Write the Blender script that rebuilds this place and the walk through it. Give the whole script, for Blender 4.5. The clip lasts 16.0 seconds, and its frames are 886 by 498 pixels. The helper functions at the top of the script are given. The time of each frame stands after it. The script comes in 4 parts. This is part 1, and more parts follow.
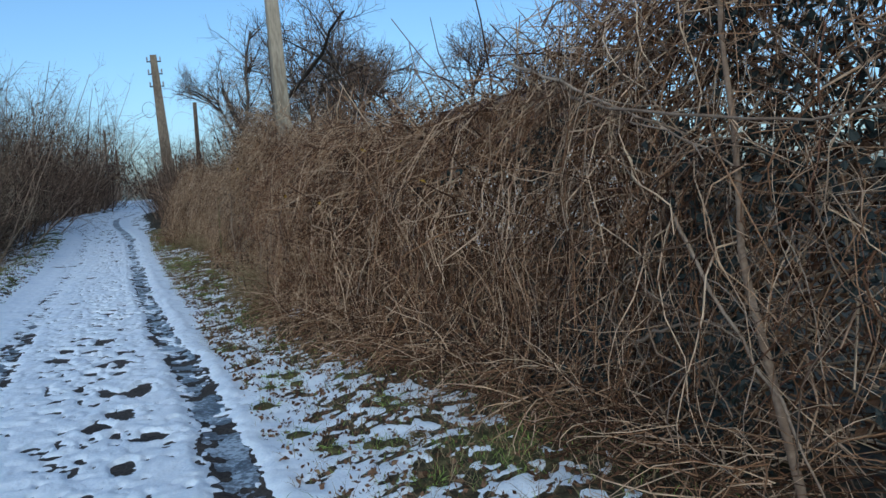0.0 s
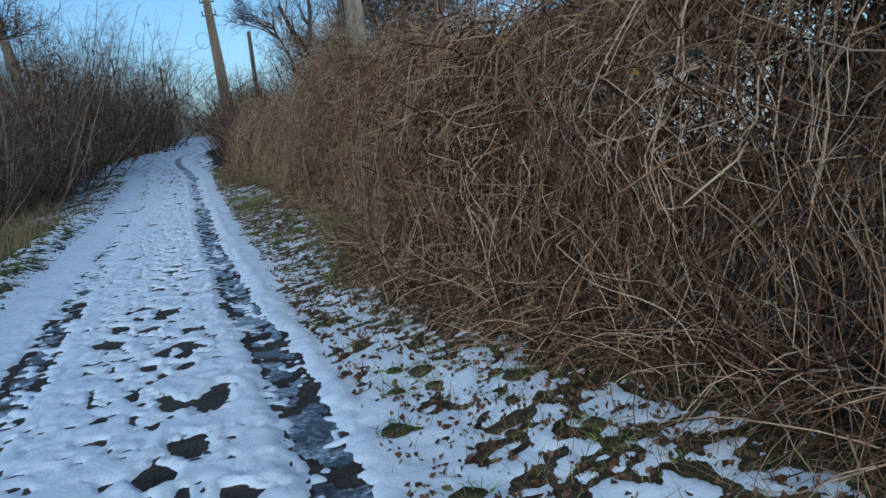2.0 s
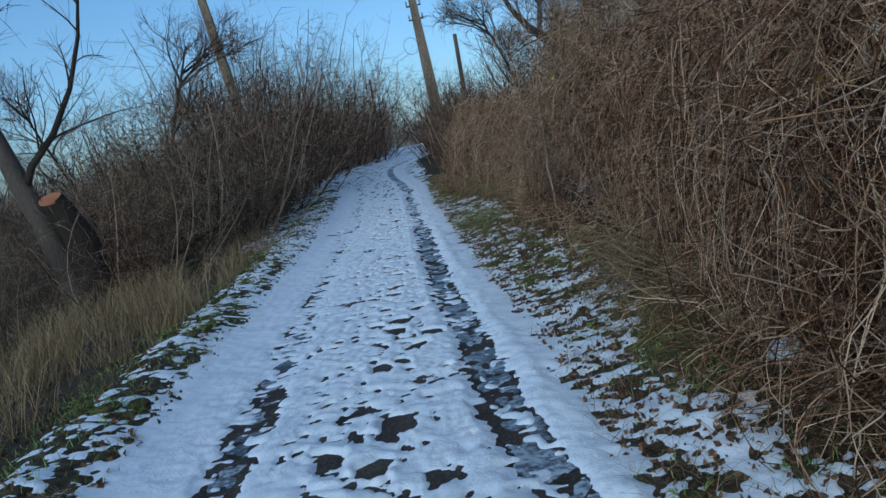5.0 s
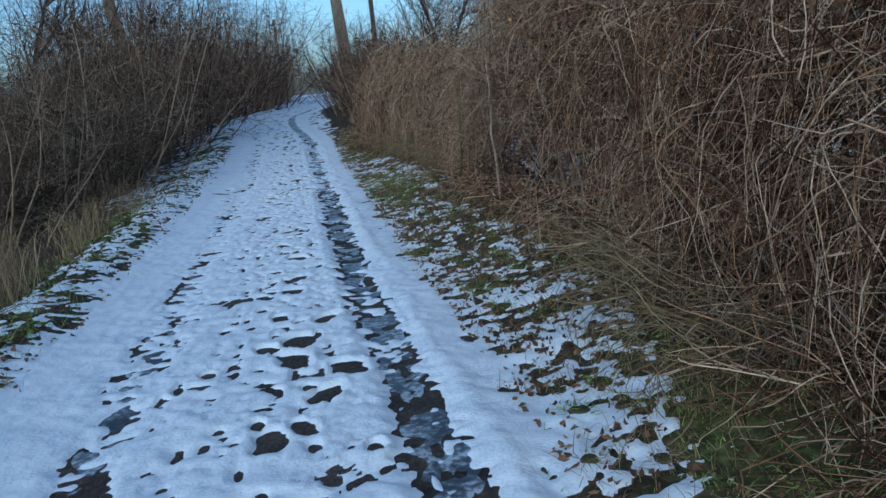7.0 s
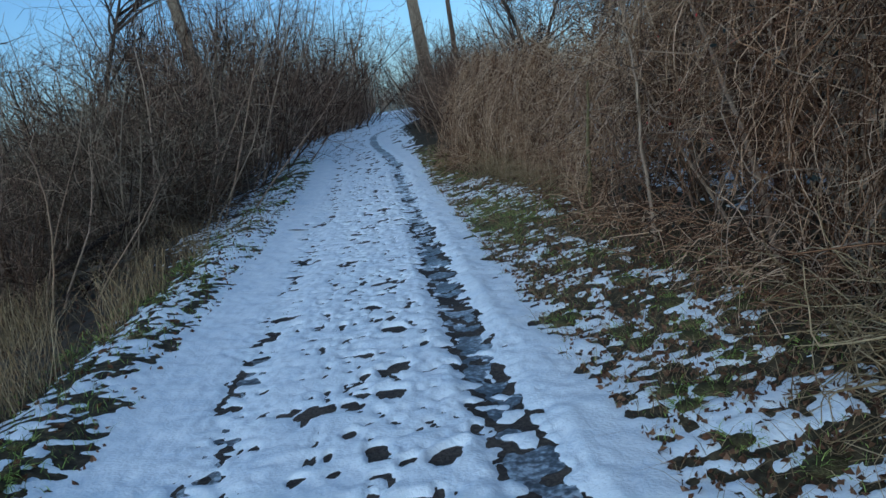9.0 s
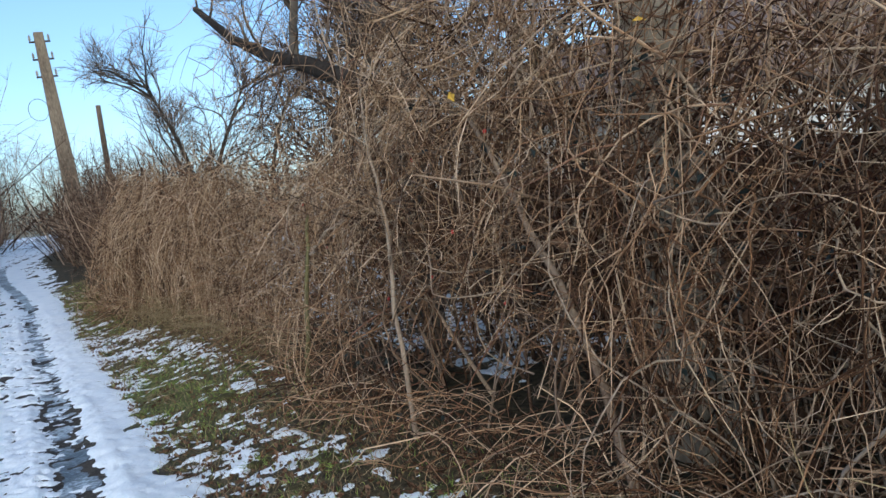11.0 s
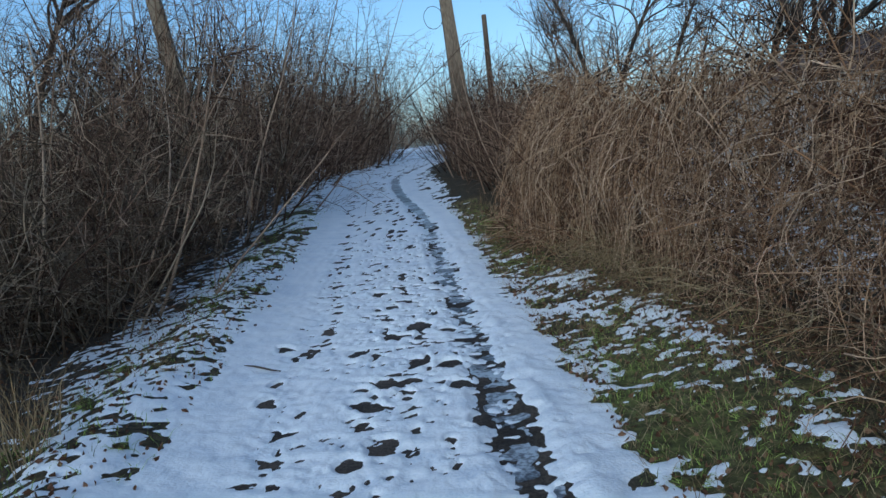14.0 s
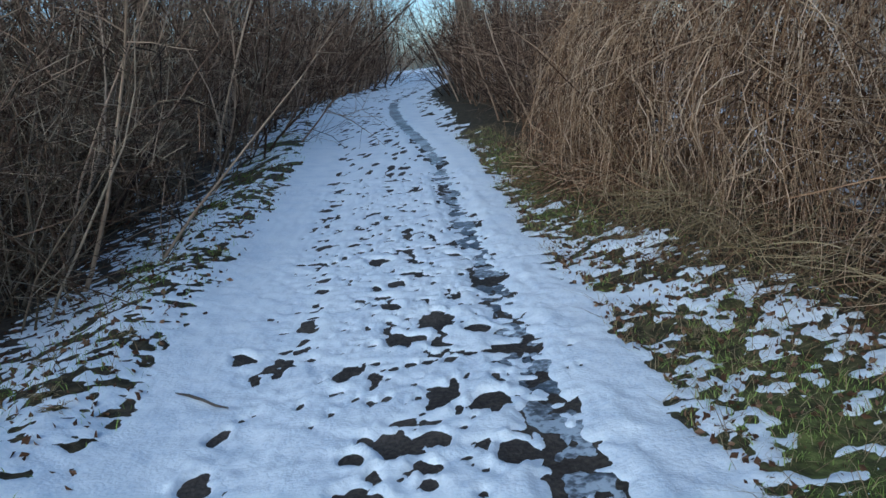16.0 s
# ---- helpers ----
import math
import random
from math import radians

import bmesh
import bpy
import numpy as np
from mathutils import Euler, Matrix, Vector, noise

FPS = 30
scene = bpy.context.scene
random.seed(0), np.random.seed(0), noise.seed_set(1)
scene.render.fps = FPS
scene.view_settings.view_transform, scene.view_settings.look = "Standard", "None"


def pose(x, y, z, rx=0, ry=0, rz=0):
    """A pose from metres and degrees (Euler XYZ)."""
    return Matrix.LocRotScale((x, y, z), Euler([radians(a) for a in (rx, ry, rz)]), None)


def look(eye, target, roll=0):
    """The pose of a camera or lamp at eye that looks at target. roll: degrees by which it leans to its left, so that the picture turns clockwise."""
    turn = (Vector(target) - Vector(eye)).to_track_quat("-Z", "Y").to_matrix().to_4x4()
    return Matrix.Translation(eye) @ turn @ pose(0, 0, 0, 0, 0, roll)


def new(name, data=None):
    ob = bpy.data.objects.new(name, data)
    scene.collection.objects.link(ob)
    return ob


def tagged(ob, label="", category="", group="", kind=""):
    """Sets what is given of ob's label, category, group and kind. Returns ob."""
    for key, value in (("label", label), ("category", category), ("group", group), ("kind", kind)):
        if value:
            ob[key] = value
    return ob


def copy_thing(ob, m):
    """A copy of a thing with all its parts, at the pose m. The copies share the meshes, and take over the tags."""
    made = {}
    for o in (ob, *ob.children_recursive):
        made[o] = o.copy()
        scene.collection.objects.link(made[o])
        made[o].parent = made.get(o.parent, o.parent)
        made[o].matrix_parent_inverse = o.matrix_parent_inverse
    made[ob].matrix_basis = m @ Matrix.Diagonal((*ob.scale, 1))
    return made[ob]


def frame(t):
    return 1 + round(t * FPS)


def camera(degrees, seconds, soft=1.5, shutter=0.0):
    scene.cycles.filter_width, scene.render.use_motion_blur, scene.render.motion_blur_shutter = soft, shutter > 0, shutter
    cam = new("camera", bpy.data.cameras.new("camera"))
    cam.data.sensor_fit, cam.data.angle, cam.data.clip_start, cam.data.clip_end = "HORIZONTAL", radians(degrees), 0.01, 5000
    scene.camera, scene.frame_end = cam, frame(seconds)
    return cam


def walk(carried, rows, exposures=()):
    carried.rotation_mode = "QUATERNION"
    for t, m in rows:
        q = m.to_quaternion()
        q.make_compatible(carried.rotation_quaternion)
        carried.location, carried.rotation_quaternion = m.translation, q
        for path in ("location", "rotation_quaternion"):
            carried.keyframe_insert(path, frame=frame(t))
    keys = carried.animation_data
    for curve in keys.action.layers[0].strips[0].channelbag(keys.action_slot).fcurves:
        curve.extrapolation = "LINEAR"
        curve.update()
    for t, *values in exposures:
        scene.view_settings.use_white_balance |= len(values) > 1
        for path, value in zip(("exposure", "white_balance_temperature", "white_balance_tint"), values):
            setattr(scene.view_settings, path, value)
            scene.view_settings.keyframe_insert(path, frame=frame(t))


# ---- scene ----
cam = camera(58.4, 16.0)
METRES, EYE, TILT, LEAN, TURN = 16.2, 1.47, -4.5, 2.5, -22.0
ROWS = [
    (0.0, 0.0, 0.0, 0.0, 0.0, 0.0, -0.0),
    (0.5, -0.0084, 0.0306, 0.0006, 2.89, -2.2, 0.87),
    (1.0, -0.0235, 0.0604, 0.0016, 5.01, -4.43, 1.48),
    (1.5, -0.0314, 0.0889, 0.0027, 4.83, -5.17, 2.62),
    (2.0, -0.0433, 0.1191, 0.0046, 4.24, -5.35, 2.64),
    (2.5, -0.054, 0.1482, 0.0068, 5.22, -6.0, 2.18),
    (3.0, -0.0603, 0.1751, 0.0083, 8.07, -6.47, 2.34),
    (3.5, -0.0747, 0.2007, 0.0111, 9.05, -6.13, 2.12),
    (4.0, -0.0854, 0.2283, 0.0126, 16.14, -4.75, 4.93),
    (4.5, -0.103, 0.2523, 0.0137, 19.57, -3.91, 5.96),
    (7.0, -0.1633, 0.3898, 0.0217, 11.73, -8.0, 1.92),
    (7.5, -0.1719, 0.4184, 0.0235, 18.0, -8.14, 3.05),
    (8.0, -0.1883, 0.4432, 0.024, 22.45, -7.79, 3.6),
    (8.5, -0.2004, 0.4707, 0.0253, 21.68, -7.44, 3.41),
    (9.0, -0.2115, 0.4988, 0.0283, 17.37, -6.83, 4.67),
    (9.5, -0.2212, 0.5315, 0.0321, 8.08, -5.61, 4.9),
    (10.0, -0.2247, 0.5608, 0.0356, 2.2, -2.84, 5.14),
    (12.5, -0.2831, 0.7058, 0.0479, -12.61, 2.11, 3.7),
    (13.0, -0.3035, 0.7304, 0.0495, -4.35, -0.27, 1.54),
    (13.5, -0.3177, 0.7564, 0.0511, 11.34, -2.09, 2.32),
    (14.0, -0.3376, 0.7854, 0.0524, 18.53, -4.05, 1.8),
    (14.5, -0.3494, 0.8168, 0.0536, 23.11, -5.71, 2.16),
    (15.0, -0.3671, 0.8459, 0.055, 24.88, -7.4, 2.32),
    (15.5, -0.3764, 0.8762, 0.0551, 22.54, -8.95, 1.97),
    (16.0, -0.39, 0.9071, 0.0562, 18.32, -9.48, 1.93),
]
EXPOSURE = [(0.0, -0.07, 4870, -3), (0.5, 0.09, 4910, -2), (1.2, -0.11, 4750, -3), (2.5, -0.23, 4670, -4), (4.5, -0.35, 4660, -5), (7.0, -0.18, 4550, -5), (8.5, -0.3, 4510, -6), (9.5, -0.27, 4560, -5), (10.0, -0.02, 4830, -3), (12.3, 0.73, 5510, 3), (13.0, 0.38, 5230, 1), (13.6, -0.02, 4930, -2), (14.5, -0.12, 4830, -3), (16.0, 0.11, 4830, -3)]
walk(cam, [(t, pose(0, 0, EYE, TILT, LEAN, TURN) @ pose(METRES * x, METRES * y, METRES * z, 90 + pitch, roll, yaw)) for t, x, y, z, yaw, pitch, roll in ROWS], EXPOSURE)

# ---- world and sun: clear winter dusk, the low sun veiled behind the walker ----
SUN_ELEVATION, SUN_BEARING = 28.0, 205.0
world = bpy.data.worlds.new("winter_sky")
scene.world = world
world.use_nodes = True
sky = world.node_tree.nodes.new("ShaderNodeTexSky")
sky.sky_type = "NISHITA"
sky.sun_disc = False
sky.sun_elevation = radians(SUN_ELEVATION)
sky.sun_rotation = radians(SUN_BEARING)
sky.air_density, sky.dust_density, sky.ozone_density = 0.85, 2.0, 0.15
background = world.node_tree.nodes["Background"]
background.inputs["Strength"].default_value = 0.15
world.node_tree.links.new(sky.outputs["Color"], background.inputs["Color"])
sun_data = bpy.data.lights.new("sun", "SUN")
sun_data.energy, sun_data.angle, sun_data.color = 0.5, radians(50), (1.0, 0.95, 0.9)
sun = new("sun", sun_data)
bearing, lift = radians(SUN_BEARING), radians(SUN_ELEVATION)
sun_at = Vector((math.sin(bearing) * math.cos(lift), math.cos(bearing) * math.cos(lift), math.sin(lift))) * 60
sun.matrix_world = look(sun_at, (0, 0, 0))

# ---- helpers of this scene ----
rng = np.random.default_rng(11)
LATTICE = rng.random((256, 256))


def value_noise(x, y, seed=0):
    x, y = np.asarray(x, float) + seed * 17.31, np.asarray(y, float) + seed * 9.77
    xi, yi = np.floor(x).astype(int), np.floor(y).astype(int)
    fx, fy = x - xi, y - yi
    fx, fy = fx * fx * (3 - 2 * fx), fy * fy * (3 - 2 * fy)
    a, b = LATTICE[xi & 255, yi & 255], LATTICE[(xi + 1) & 255, yi & 255]
    c, d = LATTICE[xi & 255, (yi + 1) & 255], LATTICE[(xi + 1) & 255, (yi + 1) & 255]
    return (a * (1 - fx) + b * fx) * (1 - fy) + (c * (1 - fx) + d * fx) * fy


def fbm(x, y, size, octaves=3, seed=0):
    """Noise of 0 to 1 with lumps about size metres across."""
    total, weight, amp = 0.0, 0.0, 1.0
    for k in range(octaves):
        total = total + amp * value_noise(np.asarray(x) / size * 2 ** k, np.asarray(y) / size * 2 ** k, seed + k)
        weight += amp
        amp *= 0.5
    return total / weight


def smooth(a, b, x):
    t = np.clip((np.asarray(x, float) - a) / (b - a), 0, 1)
    return t * t * (3 - 2 * t)


def mesh_object(name, verts, faces, material, parent=None, tint=None, label="", soft=True, masks=None):
    """One mesh object out of arrays: verts (n, 3), faces (m, 3 or 4)."""
    verts, faces = np.ascontiguousarray(verts, np.float32), np.ascontiguousarray(faces, np.int32)
    me = bpy.data.meshes.new(name)
    count, k = faces.shape
    me.vertices.add(len(verts))
    me.vertices.foreach_set("co", verts.ravel())
    me.loops.add(count * k)
    me.loops.foreach_set("vertex_index", faces.ravel())
    me.polygons.add(count)
    me.polygons.foreach_set("loop_start", np.arange(0, count * k, k, dtype=np.int32))
    me.polygons.foreach_set("use_smooth", np.full(count, soft))
    for key, values in ({"tint": tint} if tint is not None else {}).items():
        me.attributes.new(key, "FLOAT", "POINT").data.foreach_set("value", np.ascontiguousarray(values, np.float32))
    for key, values in (masks or {}).items():
        me.attributes.new(key, "FLOAT", "POINT").data.foreach_set("value", np.ascontiguousarray(values, np.float32).ravel())
    me.update(calc_edges=True)
    me.materials.append(material)
    ob = new(name, me)
    ob.parent = parent
    if label:
        tagged(ob, label)
    return ob


def tube_arrays(points, radii, sides=3):
    """Tubes along polylines: points (n, k, 3), radii (n, k)."""
    n, k, _ = points.shape
    tangent = np.gradient(points, axis=1)
    tangent /= np.linalg.norm(tangent, axis=2, keepdims=True) + 1e-9
    ref = rng.normal(size=(n, 1, 3))
    a = np.cross(tangent, ref)
    a /= np.linalg.norm(a, axis=2, keepdims=True) + 1e-9
    b = np.cross(tangent, a)
    turn = np.arange(sides) * 2 * np.pi / sides
    ring = a[:, :, None] * np.cos(turn)[None, None, :, None] + b[:, :, None] * np.sin(turn)[None, None, :, None]
    verts = (points[:, :, None] + ring * radii[:, :, None, None]).reshape(-1, 3)
    base = (np.arange(n)[:, None, None] * k + np.arange(k - 1)[None, :, None]) * sides
    s = np.arange(sides)[None, None, :]
    s1 = (s + 1) % sides
    faces = np.stack([base + s, base + s1, base + sides + s1, base + sides + s], axis=-1).reshape(-1, 4)
    return verts, faces


def tubes(name, points, radii, material, parent=None, sides=3, label="", tint=None):
    points, radii = np.asarray(points, float), np.asarray(radii, float)
    verts, faces = tube_arrays(points, radii, sides)
    if tint is None:
        tint = rng.random(len(points))
    return mesh_object(name, verts, faces, material, parent, np.repeat(tint, points.shape[1] * sides), label)


def singles(name, points, radii, mat, parent, sides=4, label=""):
    """Each polyline as a part of its own."""
    for p, r in zip(points, radii):
        tubes(name, p[None], r[None], mat, parent, sides, label)


def mass(*args, **named):
    """Tubes too many to count, as one part of kind stuff."""
    return tagged(tubes(*args, **named), kind="stuff")


def tube_group(name, bundles, material, parent=None, sides=3, label=""):
    """Several bundles of tubes joined into one mesh."""
    all_v, all_f, all_t, start = [], [], [], 0
    for points, radii in bundles:
        v, f = tube_arrays(points, radii, sides)
        all_v.append(v), all_f.append(f + start)
        all_t.append(np.repeat(rng.random(len(points)), points.shape[1] * sides))
        start += len(v)
    return mesh_object(name, np.concatenate(all_v), np.concatenate(all_f), material, parent, np.concatenate(all_t), label)


def unit(v):
    return v / (np.linalg.norm(v, axis=-1, keepdims=True) + 1e-9)


def strands(start, heading, length, k, wander=0.25, sag=0.0):
    """Wandering polylines from start (n, 3) along heading, of given lengths; sag bends them down (or up, if negative)."""
    n = len(start)
    pts = np.empty((n, k, 3))
    pts[:, 0] = start
    d = unit(np.asarray(heading, float))
    step = np.broadcast_to(np.asarray(length, float), (n,))[:, None] / (k - 1)
    curl = rng.normal(size=(n, 3)) * wander * 0.6
    for i in range(1, k):
        curl = 0.62 * curl + rng.normal(size=(n, 3)) * wander * 0.7
        d = unit(d + curl + np.array([0, 0, -1.0]) * np.asarray(sag).reshape(-1, 1))
        pts[:, i] = pts[:, i - 1] + d * step
    return pts


def taper(r0, k, end=0.35):
    return np.asarray(r0)[:, None] * np.linspace(1, end, k)[None, :]


def leaves_arrays(centres, size, droop=0.3):
    """Small folded leaves, four corners and a mid line, at random turns."""
    n = len(centres)
    a = unit(rng.normal(size=(n, 3)) + np.array([0, 0, -droop]))
    b = unit(np.cross(a, rng.normal(size=(n, 3))))
    c = np.cross(a, b)
    s = (np.asarray(size) * np.ones(n))[:, None]
    tip, tail = centres + a * s, centres - a * s
    left, right = centres + b * s * 0.62 + c * s * 0.3, centres - b * s * 0.62 + c * s * 0.3
    verts = np.stack([tail, right, tip, left], axis=1).reshape(-1, 3)
    i = np.arange(n)[:, None] * 4
    faces = np.concatenate([i + [[0, 1, 2]], i + [[0, 2, 3]]])
    return verts, faces


def leaves(name, centres, size, material, parent=None, label=""):
    v, f = leaves_arrays(centres, size)
    return mesh_object(name, v, f, material, parent, np.repeat(rng.random(len(centres)), 4), label, soft=False)


def bm_object(name, bm, material, parent=None, label="", soft=False):
    me = bpy.data.meshes.new(name)
    bm.to_mesh(me)
    bm.free()
    if soft:
        me.polygons.foreach_set("use_smooth", np.full(len(me.polygons), True))
    me.materials.append(material)
    ob = new(name, me)
    ob.parent = parent
    if label:
        tagged(ob, label)
    return ob


def box(bm, lo, hi, bevel=0.0):
    lo, hi = Vector(lo), Vector(hi)
    made = bmesh.ops.create_cube(bm, size=1, matrix=Matrix.Translation((lo + hi) / 2) @ Matrix.Diagonal((*(hi - lo), 1)))
    if bevel:
        edges = list({e for v in made["verts"] for e in v.link_edges})
        bmesh.ops.bevel(bm, geom=edges, offset=bevel, segments=2, affect="EDGES", profile=0.5)
    return bm


# ---- materials ----
def material(name, stops, roughness=0.9, grain=40.0, bump=0.3, mix=0.45, metal=0.0, stretch=(1, 1, 1), gloss=0.12, use_tint=True):
    """Colour from a ramp, driven by each piece's own tint and by noise of two scales."""
    mat = bpy.data.materials.new(name)
    mat.use_nodes = True
    nodes, links = mat.node_tree.nodes, mat.node_tree.links
    bsdf = nodes["Principled BSDF"]
    coord = nodes.new("ShaderNodeTexCoord")
    mapping = nodes.new("ShaderNodeMapping")
    mapping.inputs["Scale"].default_value = stretch
    links.new(coord.outputs["Object"], mapping.inputs["Vector"])
    fine, broad = nodes.new("ShaderNodeTexNoise"), nodes.new("ShaderNodeTexNoise")
    fine.inputs["Scale"].default_value, fine.inputs["Detail"].default_value = grain, 4
    broad.inputs["Scale"].default_value, broad.inputs["Detail"].default_value = grain / 14, 3
    for t in (fine, broad):
        links.new(mapping.outputs["Vector"], t.inputs["Vector"])
    both = nodes.new("ShaderNodeMath")
    both.operation = "ADD"
    links.new(fine.outputs["Fac"], both.inputs[0])
    links.new(broad.outputs["Fac"], both.inputs[1])
    half = nodes.new("ShaderNodeMath")
    half.operation = "MULTIPLY_ADD"
    half.inputs[1].default_value, half.inputs[2].default_value = 1.0, -0.5
    links.new(both.outputs[0], half.inputs[0])
    value = half.outputs[0]
    if use_tint:
        tint = nodes.new("ShaderNodeAttribute")
        tint.attribute_name = "tint"
        blend = nodes.new("ShaderNodeMix")
        blend.inputs["Factor"].default_value = mix
        links.new(tint.outputs["Fac"], blend.inputs["A"])
        links.new(value, blend.inputs["B"])
        value = blend.outputs["Result"]
    ramp = nodes.new("ShaderNodeValToRGB")
    ramp.color_ramp.elements.remove(ramp.color_ramp.elements[1])
    for i, (at, rgb) in enumerate(stops):
        e = ramp.color_ramp.elements[0] if i == 0 else ramp.color_ramp.elements.new(at)
        e.position, e.color = at, (*rgb, 1)
    links.new(value, ramp.inputs["Fac"])
    links.new(ramp.outputs["Color"], bsdf.inputs["Base Color"])
    bsdf.inputs["Roughness"].default_value, bsdf.inputs["Metallic"].default_value = roughness, metal
    bsdf.inputs["Specular IOR Level"].default_value = gloss
    if bump:
        relief = nodes.new("ShaderNodeBump")
        relief.inputs["Strength"].default_value, relief.inputs["Distance"].default_value = bump, 0.01
        links.new(fine.outputs["Fac"], relief.inputs["Height"])
        links.new(relief.outputs["Normal"], bsdf.inputs["Normal"])
    return mat


VINE = material("dead_vine", [(0.15, (0.034, 0.015, 0.009)), (0.42, (0.158, 0.083, 0.042)), (0.62, (0.325, 0.19, 0.104)), (0.86, (0.6, 0.44, 0.29))], bump=0, grain=30, mix=0.22)
TAN_VINE = material("tan_vine", [(0.15, (0.052, 0.028, 0.016)), (0.4, (0.22, 0.13, 0.07)), (0.65, (0.42, 0.28, 0.165)), (0.9, (0.66, 0.5, 0.35))], bump=0, grain=30, mix=0.22)
CANE = material("grey_cane", [(0.1, (0.07, 0.045, 0.03)), (0.5, (0.19, 0.132, 0.09)), (0.9, (0.38, 0.3, 0.225))], bump=0.2, grain=60)
RED_CANE = material("red_cane", [(0.1, (0.1, 0.045, 0.027)), (0.6, (0.22, 0.115, 0.07)), (0.95, (0.36, 0.23, 0.15))], bump=0, grain=40)
TWIG = material("shrub_twig", [(0.15, (0.024, 0.015, 0.011)), (0.5, (0.112, 0.068, 0.043)), (0.72, (0.24, 0.16, 0.105)), (0.94, (0.46, 0.35, 0.245))], bump=0, grain=20, mix=0.25)
PALE_TWIG = material("pale_twig", [(0.15, (0.04, 0.03, 0.02)), (0.55, (0.155, 0.115, 0.074)), (0.95, (0.4, 0.32, 0.225))], bump=0, grain=20, mix=0.25)
BARK = material("tree_bark", [(0.15, (0.025, 0.02, 0.016)), (0.5, (0.065, 0.052, 0.042)), (0.9, (0.13, 0.11, 0.09))], bump=0.8, grain=35, stretch=(1, 1, 0.3))
MOSS_BARK = material("mossy_bark", [(0.2, (0.07, 0.055, 0.03)), (0.55, (0.15, 0.13, 0.06)), (0.9, (0.24, 0.21, 0.12))], bump=0.6, grain=40)
CUT_WOOD = material("sawn_wood", [(0.2, (0.24, 0.09, 0.045)), (0.8, (0.42, 0.2, 0.11))], bump=0.4, grain=50, use_tint=False)
DRY_LEAF = material("dry_leaf", [(0.1, (0.035, 0.018, 0.011)), (0.5, (0.1, 0.053, 0.03)), (0.95, (0.27, 0.165, 0.1))], bump=0, grain=60)
DARK_LEAF = material("bramble_leaf", [(0.1, (0.012, 0.016, 0.014)), (0.6, (0.03, 0.036, 0.034)), (0.95, (0.07, 0.075, 0.07))], bump=0, roughness=0.6)
STRAW = material("dead_grass", [(0.1, (0.12, 0.082, 0.04)), (0.5, (0.23, 0.168, 0.088)), (0.95, (0.48, 0.385, 0.23))], bump=0, grain=20)
GRASS = material("winter_grass", [(0.1, (0.06, 0.06, 0.02)), (0.5, (0.22, 0.3, 0.06)), (0.95, (0.44, 0.5, 0.15))], bump=0, grain=20)
CONCRETE = material("pole_concrete", [(0.2, (0.2, 0.165, 0.12)), (0.5, (0.34, 0.285, 0.21)), (0.85, (0.44, 0.385, 0.3))], bump=0.5, grain=30, stretch=(1, 1, 0.2), use_tint=False)
# the pole concrete again, darker and browner: shade put into the colour
SHADED_CONCRETE = material("shaded_concrete", [(0.2, (0.1, 0.078, 0.056)), (0.5, (0.18, 0.14, 0.1)), (0.85, (0.3, 0.25, 0.18))], bump=0.5, grain=30, stretch=(1, 1, 0.2), use_tint=False)
YELLOW_LEAF = material("yellow_leaf", [(0.2, (0.35, 0.2, 0.03)), (0.8, (0.55, 0.36, 0.06))], bump=0)
OLD_WOOD = material("pole_wood", [(0.2, (0.07, 0.05, 0.035)), (0.8, (0.2, 0.15, 0.11))], bump=0.5, grain=40, stretch=(1, 1, 0.1), use_tint=False)
IRON = material("dark_iron", [(0.2, (0.025, 0.022, 0.02)), (0.8, (0.07, 0.06, 0.05))], roughness=0.6, use_tint=False)
PORCELAIN = material("insulator_porcelain", [(0.2, (0.2, 0.17, 0.14)), (0.8, (0.34, 0.3, 0.26))], roughness=0.3, use_tint=False)
RUST = material("rusty_sheet", [(0.2, (0.06, 0.024, 0.014)), (0.5, (0.13, 0.052, 0.028)), (0.85, (0.22, 0.1, 0.052))], bump=0.3, grain=14, roughness=0.75, use_tint=False)
LIMEWASH = material("limewash", [(0.2, (0.52, 0.49, 0.44)), (0.8, (0.74, 0.72, 0.68))], bump=0.3, grain=12, use_tint=False)
ROOF = material("roof_sheet", [(0.2, (0.13, 0.09, 0.075)), (0.8, (0.24, 0.18, 0.15))], bump=0.3, grain=10, use_tint=False)
GLASS = material("dark_pane", [(0.2, (0.02, 0.023, 0.026)), (0.8, (0.04, 0.045, 0.05))], roughness=0.08, bump=0, use_tint=False, gloss=0.5)
BERRY = material("rosehip_skin", [(0.2, (0.4, 0.015, 0.012)), (0.8, (0.6, 0.04, 0.03))], roughness=0.35, bump=0, gloss=0.5)


